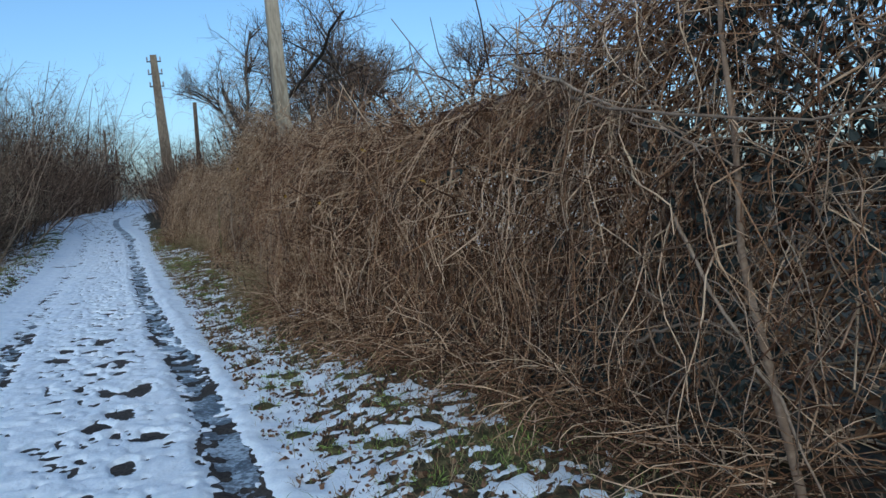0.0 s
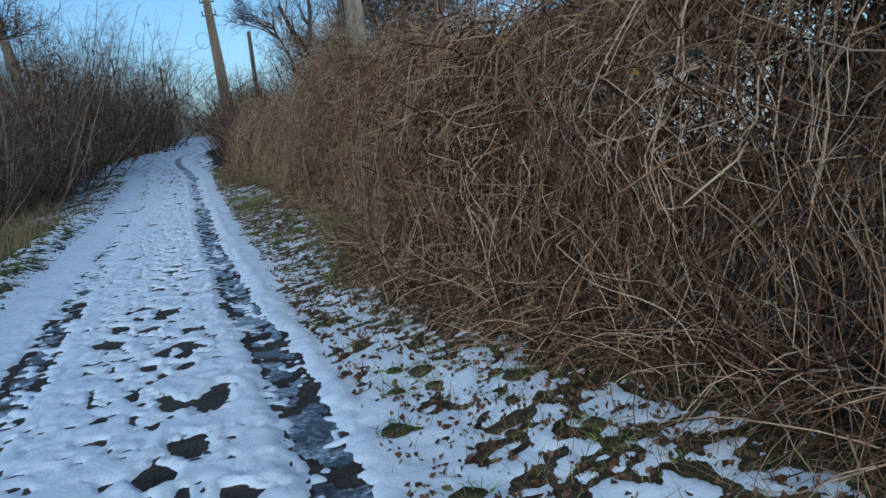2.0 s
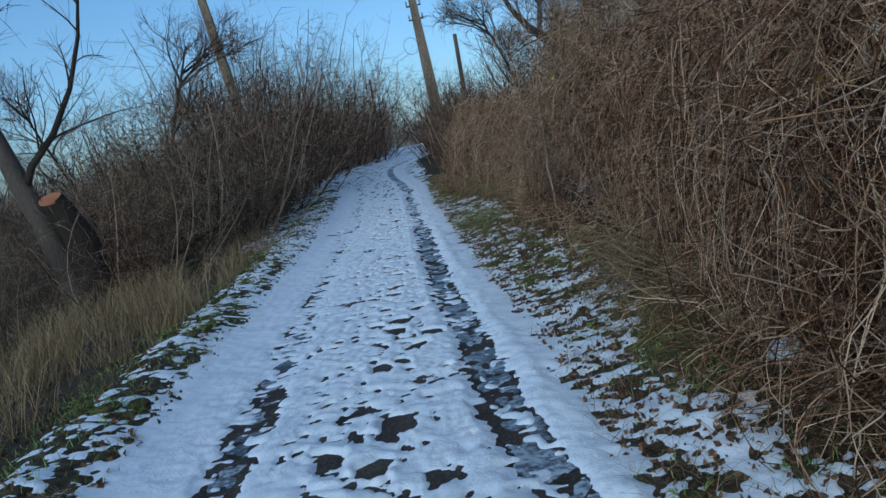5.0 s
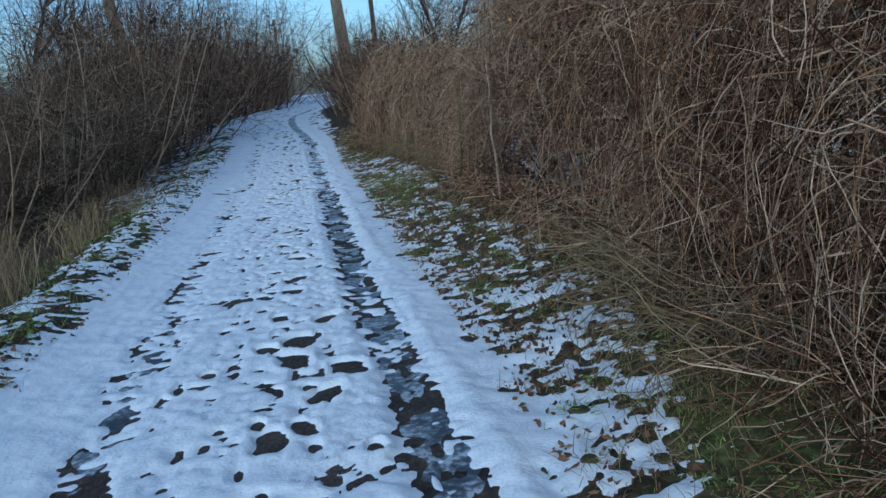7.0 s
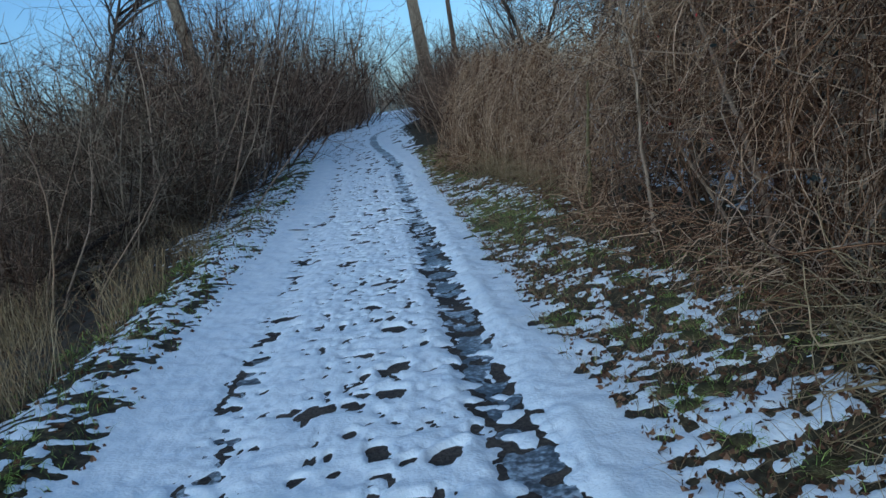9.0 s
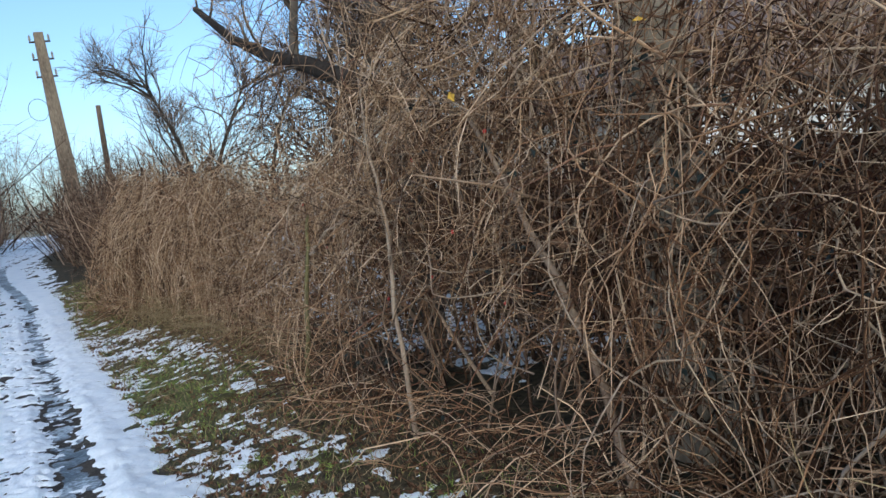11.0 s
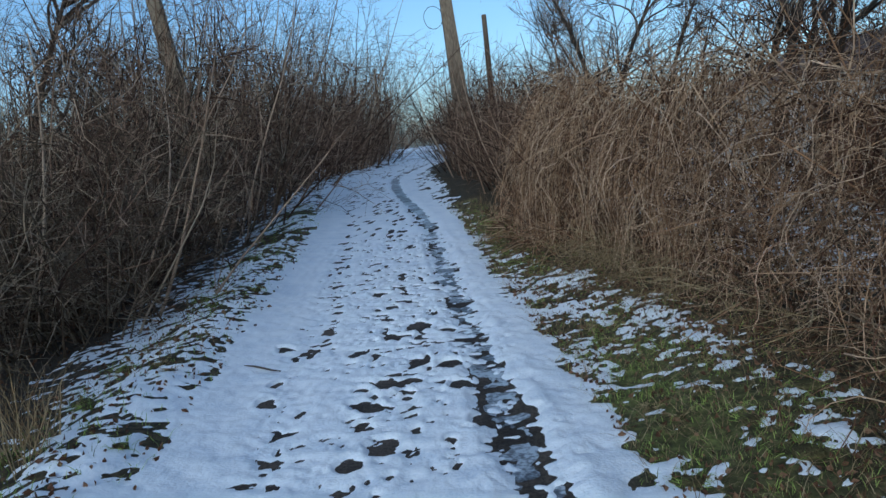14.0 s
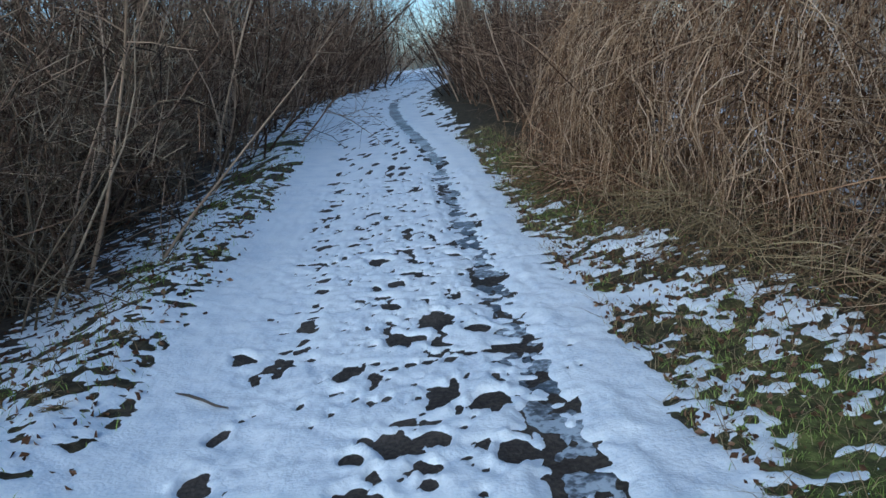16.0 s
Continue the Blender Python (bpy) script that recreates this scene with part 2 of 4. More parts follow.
def ground_material():
    """Wet dark soil on the lane, dull turf and moss on the verges (mask grass), green where it is lush (mask lush)."""
    mat = material("wet_soil", [(0.25, (0.028, 0.022, 0.018)), (0.5, (0.06, 0.048, 0.038)), (0.8, (0.11, 0.088, 0.068))], roughness=0.75, grain=45, bump=0.8, use_tint=False)
    nodes, links = mat.node_tree.nodes, mat.node_tree.links
    bsdf = nodes["Principled BSDF"]
    soil = bsdf.inputs["Base Color"].links[0].from_socket
    noise_node = nodes.new("ShaderNodeTexNoise")
    noise_node.inputs["Scale"].default_value, noise_node.inputs["Detail"].default_value = 18, 6
    coord = nodes.new("ShaderNodeTexCoord")
    links.new(coord.outputs["Object"], noise_node.inputs["Vector"])
    for mask, stops in (("grass", [(0.3, (0.022, 0.017, 0.011)), (0.5, (0.055, 0.044, 0.024)), (0.7, (0.12, 0.09, 0.05))]), ("lush", [(0.3, (0.05, 0.045, 0.02)), (0.5, (0.09, 0.095, 0.03)), (0.7, (0.19, 0.2, 0.06))])):
        ramp = nodes.new("ShaderNodeValToRGB")
        ramp.color_ramp.elements.remove(ramp.color_ramp.elements[1])
        for i, (at, rgb) in enumerate(stops):
            e = ramp.color_ramp.elements[0] if i == 0 else ramp.color_ramp.elements.new(at)
            e.position, e.color = at, (*rgb, 1)
        links.new(noise_node.outputs["Fac"], ramp.inputs["Fac"])
        where = nodes.new("ShaderNodeAttribute")
        where.attribute_name = mask
        blend = nodes.new("ShaderNodeMix")
        blend.data_type = "RGBA"
        links.new(where.outputs["Fac"], blend.inputs["Factor"])
        links.new(soil, blend.inputs[6])
        links.new(ramp.outputs["Color"], blend.inputs[7])
        soil = blend.outputs[2]
    links.new(soil, bsdf.inputs["Base Color"])
    return mat


SOIL = ground_material()
SNOW = material("trodden_snow", [(0.2, (0.7, 0.74, 0.8)), (0.45, (0.82, 0.84, 0.87)), (0.8, (0.88, 0.89, 0.9))], roughness=0.7, grain=55, bump=0.45, use_tint=False, gloss=0.25)
ICE = material("grey_ice", [(0.34, (0.03, 0.028, 0.028)), (0.44, (0.075, 0.075, 0.078)), (0.54, (0.19, 0.2, 0.215)), (0.66, (0.46, 0.49, 0.52))], roughness=0.32, grain=34, bump=0.4, use_tint=False, gloss=0.5)


# ---- the lie of the land ----
def bend(y):
    """Sideways shift of the lane: straight, a slight drift to the left, then a bend to the right far off."""
    return -0.45 * smooth(26, 37, y) + 2.2 * smooth(38.5, 54, y) + 0.4 * smooth(56, 80, y)


def rise(y):
    y = np.asarray(y, float)
    return 0.026 * np.clip(y - 18, 0, 32) * smooth(17, 26, y) + 0.5 * smooth(50, 85, y)


FOOT_Y = [-4, 0, 4.5, 6, 8, 10, 12.5, 14, 16, 18, 20, 22, 24, 30, 90]
FOOT_X = [2.4, 2.3, 2.1, 1.75, 1.55, 1.65, 1.95, 1.85, 1.65, 2.0, 1.9, 1.6, 1.25, 1.05, 1.05]


def hedge_foot(y):
    return np.interp(y, FOOT_Y, FOOT_X)


def track_right(y):
    return np.interp(y, [0, 7, 9, 14, 40], [0.5, 0.44, 0.32, 0.21, 0.1])


TRACK_LEFT = -1.13


def lush_mask(x, y):
    green = np.exp(-(((x - 1.08) / 0.42) ** 2 + ((y - 18.1) / 1.5) ** 2))
    green = np.maximum(green, np.exp(-(((x - 1.5) / 0.35) ** 2 + ((y - 9.4) / 0.7) ** 2)))
    green = np.maximum(green, 0.6 * np.exp(-(((x - 1.7) / 0.3) ** 2 + ((y - 3.6) / 0.4) ** 2)))
    green = np.maximum(green, 0.8 * np.exp(-(((x - 1.0) / 0.3) ** 2 + ((y - 25) / 2.5) ** 2)))
    return np.clip(green * (0.5 + fbm(x, y, 0.3, 3, 5)), 0, 1)


def ground_z(x, y):
    x, y = np.asarray(x, float), np.asarray(y, float)
    u = x - bend(y)
    z = rise(y)
    z = z - 0.022 * np.exp(-((u - track_right(y)) / 0.13) ** 2) - 0.012 * np.exp(-((u - TRACK_LEFT) / 0.14) ** 2)
    verge = smooth(0.62, 0.85, u) + smooth(1.68, 1.95, -u)
    z = z + 0.15 * smooth(0.7, 2.0, u) + 0.13 * np.exp(-((u + 2.15) / 0.4) ** 2) - 0.55 * smooth(2.5, 7.0, -u)
    z = z + verge * 0.07 * (fbm(x, y, 0.33, 3, 2) - 0.45) + 0.012 * (fbm(x, y, 0.2, 2, 3) - 0.5)
    far = smooth(9, 40, np.abs(u))
    return z + far * 0.5 * (fbm(x, y, 25, 2, 4) - 0.5)


# The barest footprints on the lane; their sizes and turns vary by chance.
PRINTS = [(x, y, length, length * shape, turn) for (x, y), length, shape, turn in zip([
    (0.0, 6.34), (-.11, 5.8), (-.19, 6.46), (-.25, 5.53), (.05, 5.15), (-.11, 4.63), (-.14, 7.5), (-.33, 8.86), (-.65, 8.13), (-.13, 7.2),
    (-.11, 7.74), (-.27, 7.66), (-.36, 7.3), (.03, 6.55), (-.26, 9.0), (-.63, 8.6), (-.38, 8.45), (-.28, 11.15), (-.24, 10.2), (-.37, 10.1),
    (-.29, 12.74), (-.28, 19.49), (-.73, 19.9), (-.03, 18.85), (-.49, 19.02), (-.63, 18.61), (-.51, 17.9), (-.48, 20.31), (-.24, 20.56), (-.47, 21.42),
], rng.uniform(0.14, 0.23, 30), rng.uniform(0.55, 0.8, 30), rng.uniform(-0.5, 0.6, 30))]
PRINTS += [(x, y, length, length * shape, turn) for (x, y), length, shape, turn in zip([
    (-.12, 10.56), (-.28, 11.11), (-.23, 11.5), (-.08, 11.9), (-.38, 12.06), (-.25, 13.16), (-.42, 13.48), (-.44, 11.4), (.02, 10.9), (-.24, 13.97), (-.41, 14.7),
    (-.6, 22.07), (-.5, 20.9), (-.35, 20.27), (-.32, 19.06), (-.38, 18.81), (-.01, 20.36), (-.03, 19.37), (-1.34, 20.27), (-1.28, 18.89), (-1.28, 19.29), (-.67, 18.95), (.06, 18.16), (-.68, 17.7), (-.82, 22.65), (-.51, 22.68), (.18, 21.7),
], rng.uniform(0.11, 0.2, 27), rng.uniform(0.5, 0.85, 27), rng.uniform(-0.7, 0.8, 27))]
PRINTS += [(rng.normal(-0.35, 0.22), y, 0.085, 0.06, rng.uniform(-0.5, 0.5)) for y in np.arange(9.5, 30, 0.4)]


def snow_depth(x, y):
    """Depth of snow over the ground; where it is below nought the ground lies bare."""
    u = x - bend(y)
    lumps, fine = fbm(x, y, 0.22, 3, 21), fbm(x, y, 0.07, 2, 31)
    s = 0.022 + 0.012 * (lumps - 0.5) + 0.012 * (fine - 0.5) + 0.008 * (fbm(x, y, 0.04, 1, 33) - 0.5)
    right, left = track_right(y), TRACK_LEFT
    along = fbm(x * 2.0, y * 0.7, 0.5, 2, 41)
    bits, crumbs = fbm(x, y, 0.12, 2, 35), fbm(x, y, 0.05, 1, 36)
    ragged = 0.17 * (bits - 0.5) + 0.1 * (crumbs - 0.5) + 0.06 * (lumps - 0.5)
    strip = smooth(0.2, 0.07, np.abs(u - right) + ragged)
    s -= 0.045 * strip * np.clip(0.66 + 1.0 * (along - 0.4) + 1.7 * (bits - 0.44) + 1.5 * (crumbs - 0.45), 0, 1.2) * np.interp(y, [0, 8.5, 10, 16, 17.3, 19, 21, 28, 90], [1.1, 1.05, 0.8, 0.72, 0.92, 0.78, 0.58, 0.42, 0.36])
    worn = np.interp(y, [0, 8.5, 10.5, 90], [1.4, 1.25, 0.32, 0.28])
    strip = smooth(0.19, 0.1, np.abs(u - left) + ragged)
    s -= 0.045 * worn * strip * np.clip(0.42 + 1.0 * (along - 0.4) + 1.7 * (bits - 0.44) + 1.6 * (crumbs - 0.45), 0, 1.2)
    s += 0.02 * np.exp(-((u - right - 0.24) / 0.06) ** 2) * smooth(0.3, 0.6, along) + 0.012 * np.exp(-((u - right + 0.22) / 0.05) ** 2)
    # small scuffs down the middle
    walked = np.exp(-((u + 0.38) / 0.42) ** 2)
    specks = fbm(x * 1.1, y * 0.9, 0.075, 3, 51)
    s -= 0.34 * walked * np.clip(specks - 0.635, 0, 1) * (0.35 + fbm(x, y, 0.9, 2, 52)) * (1 + 0.9 * smooth(18.5, 20.5, y))
    # dents that don't reach the soil
    s -= 0.016 * smooth(0.55, 0.72, fbm(x, y, 0.13, 2, 57)) * smooth(1.3, 0.7, np.abs(u + 0.45))
    s += 0.007 * (fbm(x, y, 0.1, 2, 58) - 0.5)
    s -= 0.16 * walked * np.clip(fbm(x * 1.1, y * 0.9, 0.16, 2, 53) - 0.69, 0, 1)
    s -= 0.3 * np.clip(fbm(x * 1.1, y * 0.9, 0.08, 2, 61) - 0.73, 0, 1) * smooth(1.1, 0.6, np.abs(u + 0.4))
    # verges: patchy, thinning towards the hedge
    foot = hedge_foot(y)
    clumps = 0.22 * fbm(x, y, 0.34, 2, 71) + 0.32 * fbm(x, y, 0.11, 2, 81) + 0.46 * fbm(x, y, 0.055, 2, 85)
    edge_wobble = 0.3 * (fbm(x, y, 0.22, 3, 91) - 0.5)
    right_side = smooth(0.56, 0.78, u + edge_wobble)
    need = 0.47 + 0.06 * smooth(0.75, 1.7, u) - 0.02 * smooth(14, 16, y) - 0.03 * smooth(9, 6, y) + 0.2 * lush_mask(x, y) + 0.35 * smooth(foot - 0.35, foot + 0.25, x) * (x < 2.9)
    need = need + 0.1 * (fbm(x, y, 1.6, 2, 95) - 0.5) + 0.3 * (x > 2.6) * smooth(15.8, 14.8, y)
    s_right = 0.11 * (clumps - need)
    s = s * (1 - right_side) + np.minimum(s_right, 0.014) * right_side
    left_side = smooth(1.62, 1.9, -u + edge_wobble)
    need_left = 0.47 + 0.05 * smooth(17, 12, y) + 0.06 * smooth(11.5, 9, y) + 0.32 * smooth(2.2, 2.8, -u) * smooth(20.5, 16.5, y) + 0.12 * smooth(2.7, 3.4, -u)
    s_left = 0.11 * (clumps - need_left)
    s = s * (1 - left_side) + np.minimum(s_left, 0.014) * left_side
    return s * 0.75


def grid(xs, ys):
    x, y = np.meshgrid(xs, ys)
    n, m = x.shape
    i = (np.arange(n - 1)[:, None] * m + np.arange(m - 1)[None, :]).ravel()
    return x.ravel(), y.ravel(), np.stack([i, i + 1, i + m + 1, i + m], axis=1)


def spaced(*runs):
    """Coordinates out of runs (start, end, step), joined."""
    parts = [np.arange(a, b - 1e-6, st) for a, b, st in runs]
    return np.concatenate(parts + [[runs[-1][1]]])


gx, gy, gf = grid(spaced((-2500, -300, 440), (-300, -40, 26), (-40, -8, 2), (-8, -3.4, 0.23), (-3.4, 2.8, 0.062), (2.8, 9, 0.3), (9, 40, 2.2), (40, 300, 26), (300, 2500, 440)),
                  spaced((-300, -20, 28), (-20, 1, 0.7), (1, 26, 0.085), (26, 90, 0.5), (90, 300, 14), (300, 3000, 270)))
gu = gx - bend(gy)
ground = mesh_object("ground", np.stack([gx, gy, ground_z(gx, gy)], 1), gf, SOIL,
                     masks={"grass": np.clip(smooth(0.6, 0.8, gu) + smooth(1.65, 1.85, -gu) * (1 - 0.7 * smooth(2.4, 3.1, -gu)), 0, 1), "lush": lush_mask(gx, gy)})
tagged(ground, "dark wet soil lane between mossy turf verges", "ground", kind="structure")


def snow_sheet(name, xs, ys, label):
    x, y, f = grid(xs, ys)
    d = snow_depth(x, y)
    for px, py, length, width, turn in PRINTS:
        near = np.flatnonzero((np.abs(x - px) < 0.4) & (np.abs(y - py) < 0.4))
        dx, dy = x[near] - px, y[near] - py
        a, b = dx * math.cos(turn) + dy * math.sin(turn), -dx * math.sin(turn) + dy * math.cos(turn)
        ragged = 1.3 * (fbm(x[near], y[near], 0.08, 3, 15) - 0.5)
        full = 0.66 if py < 9.6 else 0.58
        r = np.sqrt((a / (width * full)) ** 2 + (b / (length * full)) ** 2) + ragged
        d[near] = np.minimum(d[near], 0.05 * (r - 1.0))
        d[near] += 0.01 * np.exp(-((r - 1.5) / 0.25) ** 2)
    z = ground_z(x, y) + np.maximum(d, -0.03)
    keep = (d[f] > -0.004).any(axis=1)
    ob = mesh_object(name, np.stack([x, y, z], 1), f[keep], SNOW)
    me = ob.data
    bm = bmesh.new()
    bm.from_mesh(me)
    bmesh.ops.delete(bm, geom=[v for v in bm.verts if not v.link_faces], context="VERTS")
    bm.to_mesh(me)
    bm.free()
    return tagged(ob, label, "snow", kind="stuff")


snow_sheet("snow_cover", spaced((-3.4, -2.7, 0.05), (-2.7, 2.1, 0.0175), (2.1, 2.7, 0.06)), spaced((3.0, 11.0, 0.022), (11.0, 22.6, 0.025), (22.6, 26.0, 0.05)), "thin trodden snow with footprints and wheel tracks on the lane")
snow_sheet("snow_cover", spaced((-6, 9, 0.07)), spaced((26.0, 110, 0.22)), "thin snow along the far bend of the lane")
snow_sheet("snow_cover", spaced((-3.4, 2.6, 0.08)), spaced((-14, 3.0, 0.12)), "thin trodden snow on the lane already walked")
snow_sheet("snow_cover", spaced((-9, 10, 0.2)), spaced((110, 300, 1.5)), "thin snow on the lane far off")
snow_sheet("snow_cover", spaced((2.7, 5.2, 0.035), (5.2, 12, 0.12)), spaced((13.5, 22.0, 0.04), (22.0, 26.0, 0.08)), "patchy snow on the yard behind the hedge")

# ice in the wheel tracks
for c, half, y0, y1 in ((track_right, 0.17, 1.5, 40.0), (lambda y: TRACK_LEFT + 0 * y, 0.12, 1.5, 14.0)):
    v, y, f = grid(np.linspace(-half, half, 13), spaced((y0, y1, 0.035)))
    x = c(y) + v
    lift = 0.016 * (fbm(x, y, 0.11, 3, 101) - 0.5) + 0.0015 - 0.012 * (np.abs(v) / half) ** 3
    ice = mesh_object("ice", np.stack([x + bend(y), y, ground_z(x, y) + lift], 1), f, ICE)
    tagged(ice, "broken grey ice in the wheel track", "ice", kind="stuff")

# ---- the vine-grown hedge beside the lane ----
TOP_Y = [-4, 2.0, 3.2, 4.2, 5.2, 8, 12, 13.2, 14.8, 15.6, 16.5, 18.8, 20.5, 22, 25, 30]
TOP_Z = [3.4, 3.4, 3.0, 2.5, 2.15, 2.1, 2.25, 2.7, 2.8, 2.3, 1.9, 1.8, 2.15, 2.1, 2.4, 2.7]


def hedge_top(y):
    return np.interp(y, TOP_Y, TOP_Z) + 0.22 * (fbm(y, 0 * y, 0.9, 2, 111) - 0.5)


def hedge_front(y, z):
    """How far out the face of the hedge stands at a height."""
    top = hedge_top(y)
    lean = 0.75 * np.clip(z / top - 0.55, 0, 1) ** 2 * 3.0
    return hedge_foot(y) + 0.05 + lean + 0.45 * (fbm(y, z, 0.7, 2, 121) - 0.5)


def vine_thicket(y0, y1, fullness, label, canes=55, red=0.2, dark=0, pale=False, low=0.22, leaf_top=0.9, vine=None, fallen=1.0, haze=1.0, curl=0.3, drop=0.36):
    vine = vine or VINE
    root = new("vine_thicket")
    root.location = (hedge_foot((y0 + y1) / 2), (y0 + y1) / 2, 0)
    shift = -np.array(root.location)
    span = y1 - y0

    def spread(n):
        return rng.uniform(y0, y1, n)

    # hanging vines, dense at the face and thinner inwards
    n = int(400 * span * fullness)
    y = spread(n)
    z = hedge_top(y) * rng.uniform(low, 1.0, n) ** 0.7
    depth = np.abs(rng.normal(0, 0.28, n))
    x = hedge_front(y, z) + depth
    heading = np.stack([-0.35 + rng.normal(0, 0.35, n), rng.normal(0, 0.5, n), rng.uniform(-1.0, 0.5, n)], 1)
    length = np.minimum(rng.uniform(0.4, 1.5, n), z * 1.15)
    k = 8
    pts = strands(np.stack([x, y, z], 1), heading, length, k, drop, 0.28 + 0.5 * max(0, 0.36 - drop))
    pts[:, :, 0] = np.maximum(pts[:, :, 0], hedge_front(pts[:, :, 1], pts[:, :, 2]) - 0.13)
    pts[:, :, 2] = np.maximum(pts[:, :, 2], ground_z(pts[:, :, 0], pts[:, :, 1]) + 0.01)
    mass("hanging_vines", pts + shift, taper(0.0017 + 0.0042 * rng.random(n) ** 2, k, 0.45), vine, root)
    # arching canes
    n = int(canes * span * fullness)
    y, z = spread(n), rng.uniform(0.1, 1.0, n)
    z = z * hedge_top(y)
    x = hedge_front(y, z) + rng.uniform(0.0, 0.5, n)
    heading = np.stack([rng.normal(-0.25, 0.5, n), rng.normal(0, 0.9, n), rng.normal(0.4, 0.7, n)], 1)
    k = 10
    pts = strands(np.stack([x, y, z], 1), heading, rng.uniform(0.4, 1.3, n), k, curl, 0.14)
    pts[:, :, 0] = np.maximum(pts[:, :, 0], hedge_front(pts[:, :, 1], pts[:, :, 2]) - 0.3)
    pts[:, :, 2] = np.maximum(pts[:, :, 2], ground_z(pts[:, :, 0], pts[:, :, 1]) + 0.02)
    pts += shift
    radii = taper(0.0026 + 0.0044 * rng.random(n) ** 2, k, 0.35)
    cut = int(n * red)
    if cut:
        singles("red_cane", pts[:cut], radii[:cut], RED_CANE, root, 4, "reddish brown cane")
    singles("grey_cane", pts[cut:], radii[cut:], CANE, root, 4, "grey arching cane")
    # upright stems
    n = int((7 if low < 0.4 else 4) * span)
    y = spread(n)
    start = np.stack([hedge_foot(y) + rng.uniform(0.25, 0.9, n), y, ground_z(hedge_foot(y) + 0.4, y) - 0.03], 1)
    k = 9
    pts = strands(start, np.stack([rng.normal(-0.05, 0.2, n), rng.normal(0, 0.25, n), np.ones(n)], 1), hedge_top(y) * rng.uniform(0.7, 1.05, n), k, 0.24, -0.06)
    pts[:, :, 0] = np.maximum(pts[:, :, 0], hedge_front(pts[:, :, 1], pts[:, :, 2]) - 0.1)
    singles("stem", pts + shift, taper(rng.uniform(0.004, 0.01, n), k, 0.4), CANE, root, 5)
    # fine twigs
    n = int(640 * span * fullness * haze)
    y = spread(n)
    z = hedge_top(y) * rng.uniform(max(0.05, low - 0.2), 1.06, n)
    start = np.stack([hedge_front(y, z) + np.abs(rng.normal(0, 0.22, n)) - 0.08, y, z], 1)
    k = 4
    pts = strands(start, rng.normal(0, 1, (n, 3)) + np.array([-0.4, 0, 0.15]), rng.uniform(0.12, 0.45, n), k, 0.28, 0.1)
    pts[:, :, 2] = np.maximum(pts[:, :, 2], ground_z(pts[:, :, 0], pts[:, :, 1]) + 0.01)
    mass("twig_haze", pts + shift, taper(rng.uniform(0.0012, 0.0028, n), k, 0.45), vine, root)
    # fallen vines spread over the ground in front
    n = int(130 * span * fullness * fallen)
    y = spread(n)
    x = hedge_foot(y) + rng.uniform(-0.25 * fallen, 0.35, n)
    k = 7
    pts = strands(np.stack([x, y, ground_z(x, y) + rng.uniform(0.02, 0.3, n)], 1), np.stack([rng.normal(-0.4, 0.6, n), rng.normal(0, 0.8, n), rng.normal(0.1, 0.25, n)], 1), rng.uniform(0.3, 0.9, n), k, 0.25, 0.1)
    pts[:, :, 0] = np.maximum(pts[:, :, 0], hedge_foot(pts[:, :, 1]) - 0.45 * fallen)
    pts[:, :, 2] = np.maximum(pts[:, :, 2], ground_z(pts[:, :, 0], pts[:, :, 1]) + 0.008)
    mass("fallen_vines", pts + shift, taper(rng.uniform(0.002, 0.005, n), k, 0.5), STRAW if pale else VINE, root)
    # the dark inside: coarse crossing stems and dead leaves, added to block light
    n = int(220 * span * fullness)
    y = spread(n)
    z = hedge_top(y) * rng.uniform(max(0.03, low - 0.22), 0.97, n)
    start = np.stack([hedge_front(y, z) + rng.uniform(0.3, 1.1, n), y, z], 1)
    k = 4
    pts = strands(start, rng.normal(0, 1, (n, 3)) * [0.5, 1, 1], rng.uniform(0.5, 1.1, n), k, 0.3, 0.1)
    pts[:, :, 2] = np.clip(pts[:, :, 2], ground_z(pts[:, :, 0], pts[:, :, 1]) + 0.01, None)
    mass("inner_tangle", pts + shift, taper(rng.uniform(0.005, 0.01, n), k, 0.5), VINE, root)
    n = int(1000 * span * fullness)
    y = spread(n)
    z = hedge_top(y) * rng.uniform(max(0.02, low - 0.22), leaf_top, n)
    c = np.stack([hedge_front(y, z) + 0.2 + np.abs(rng.normal(0, 0.45, n)), y, z], 1)
    tagged(leaves("filler_leaves", c + shift, rng.uniform(0.014, 0.042, n), DRY_LEAF, root), kind="stuff")
    if dark:
        n = int(dark * span)
        y = spread(n)
        z = hedge_top(y) * rng.uniform(0.05, 0.72, n)
        keep = fbm(y, z, 0.5, 2, 131) > 0.5
        c = np.stack([hedge_front(y, z) + np.abs(rng.normal(0.05, 0.2, n)), y, z], 1)[keep]
        tagged(leaves("bramble_leaves", c + shift, rng.uniform(0.015, 0.035, len(c)), DARK_LEAF, root, "dark green withered bramble leaves"), kind="stuff")
    return tagged(root, label, "hedge", "hedge along the lane")


vine_thicket(0.6, 1.8, 0.6, "tall grey thicket of bare arching brambles", canes=80, red=0.1, dark=500, leaf_top=0.6)
vine_thicket(1.8, 4.4, 1.25, "tall tangled bramble thicket with dark withered leaves", canes=70, red=0.15, dark=2400, leaf_top=0.95)
vine_thicket(4.4, 7.0, 1.3, "dense brown curtain of dead hanging vines", canes=24, red=0.25, dark=250, leaf_top=1.0)
vine_thicket(7.0, 9.6, 1.3, "dense reddish brown curtain of dead hanging vines", canes=26, red=0.4)
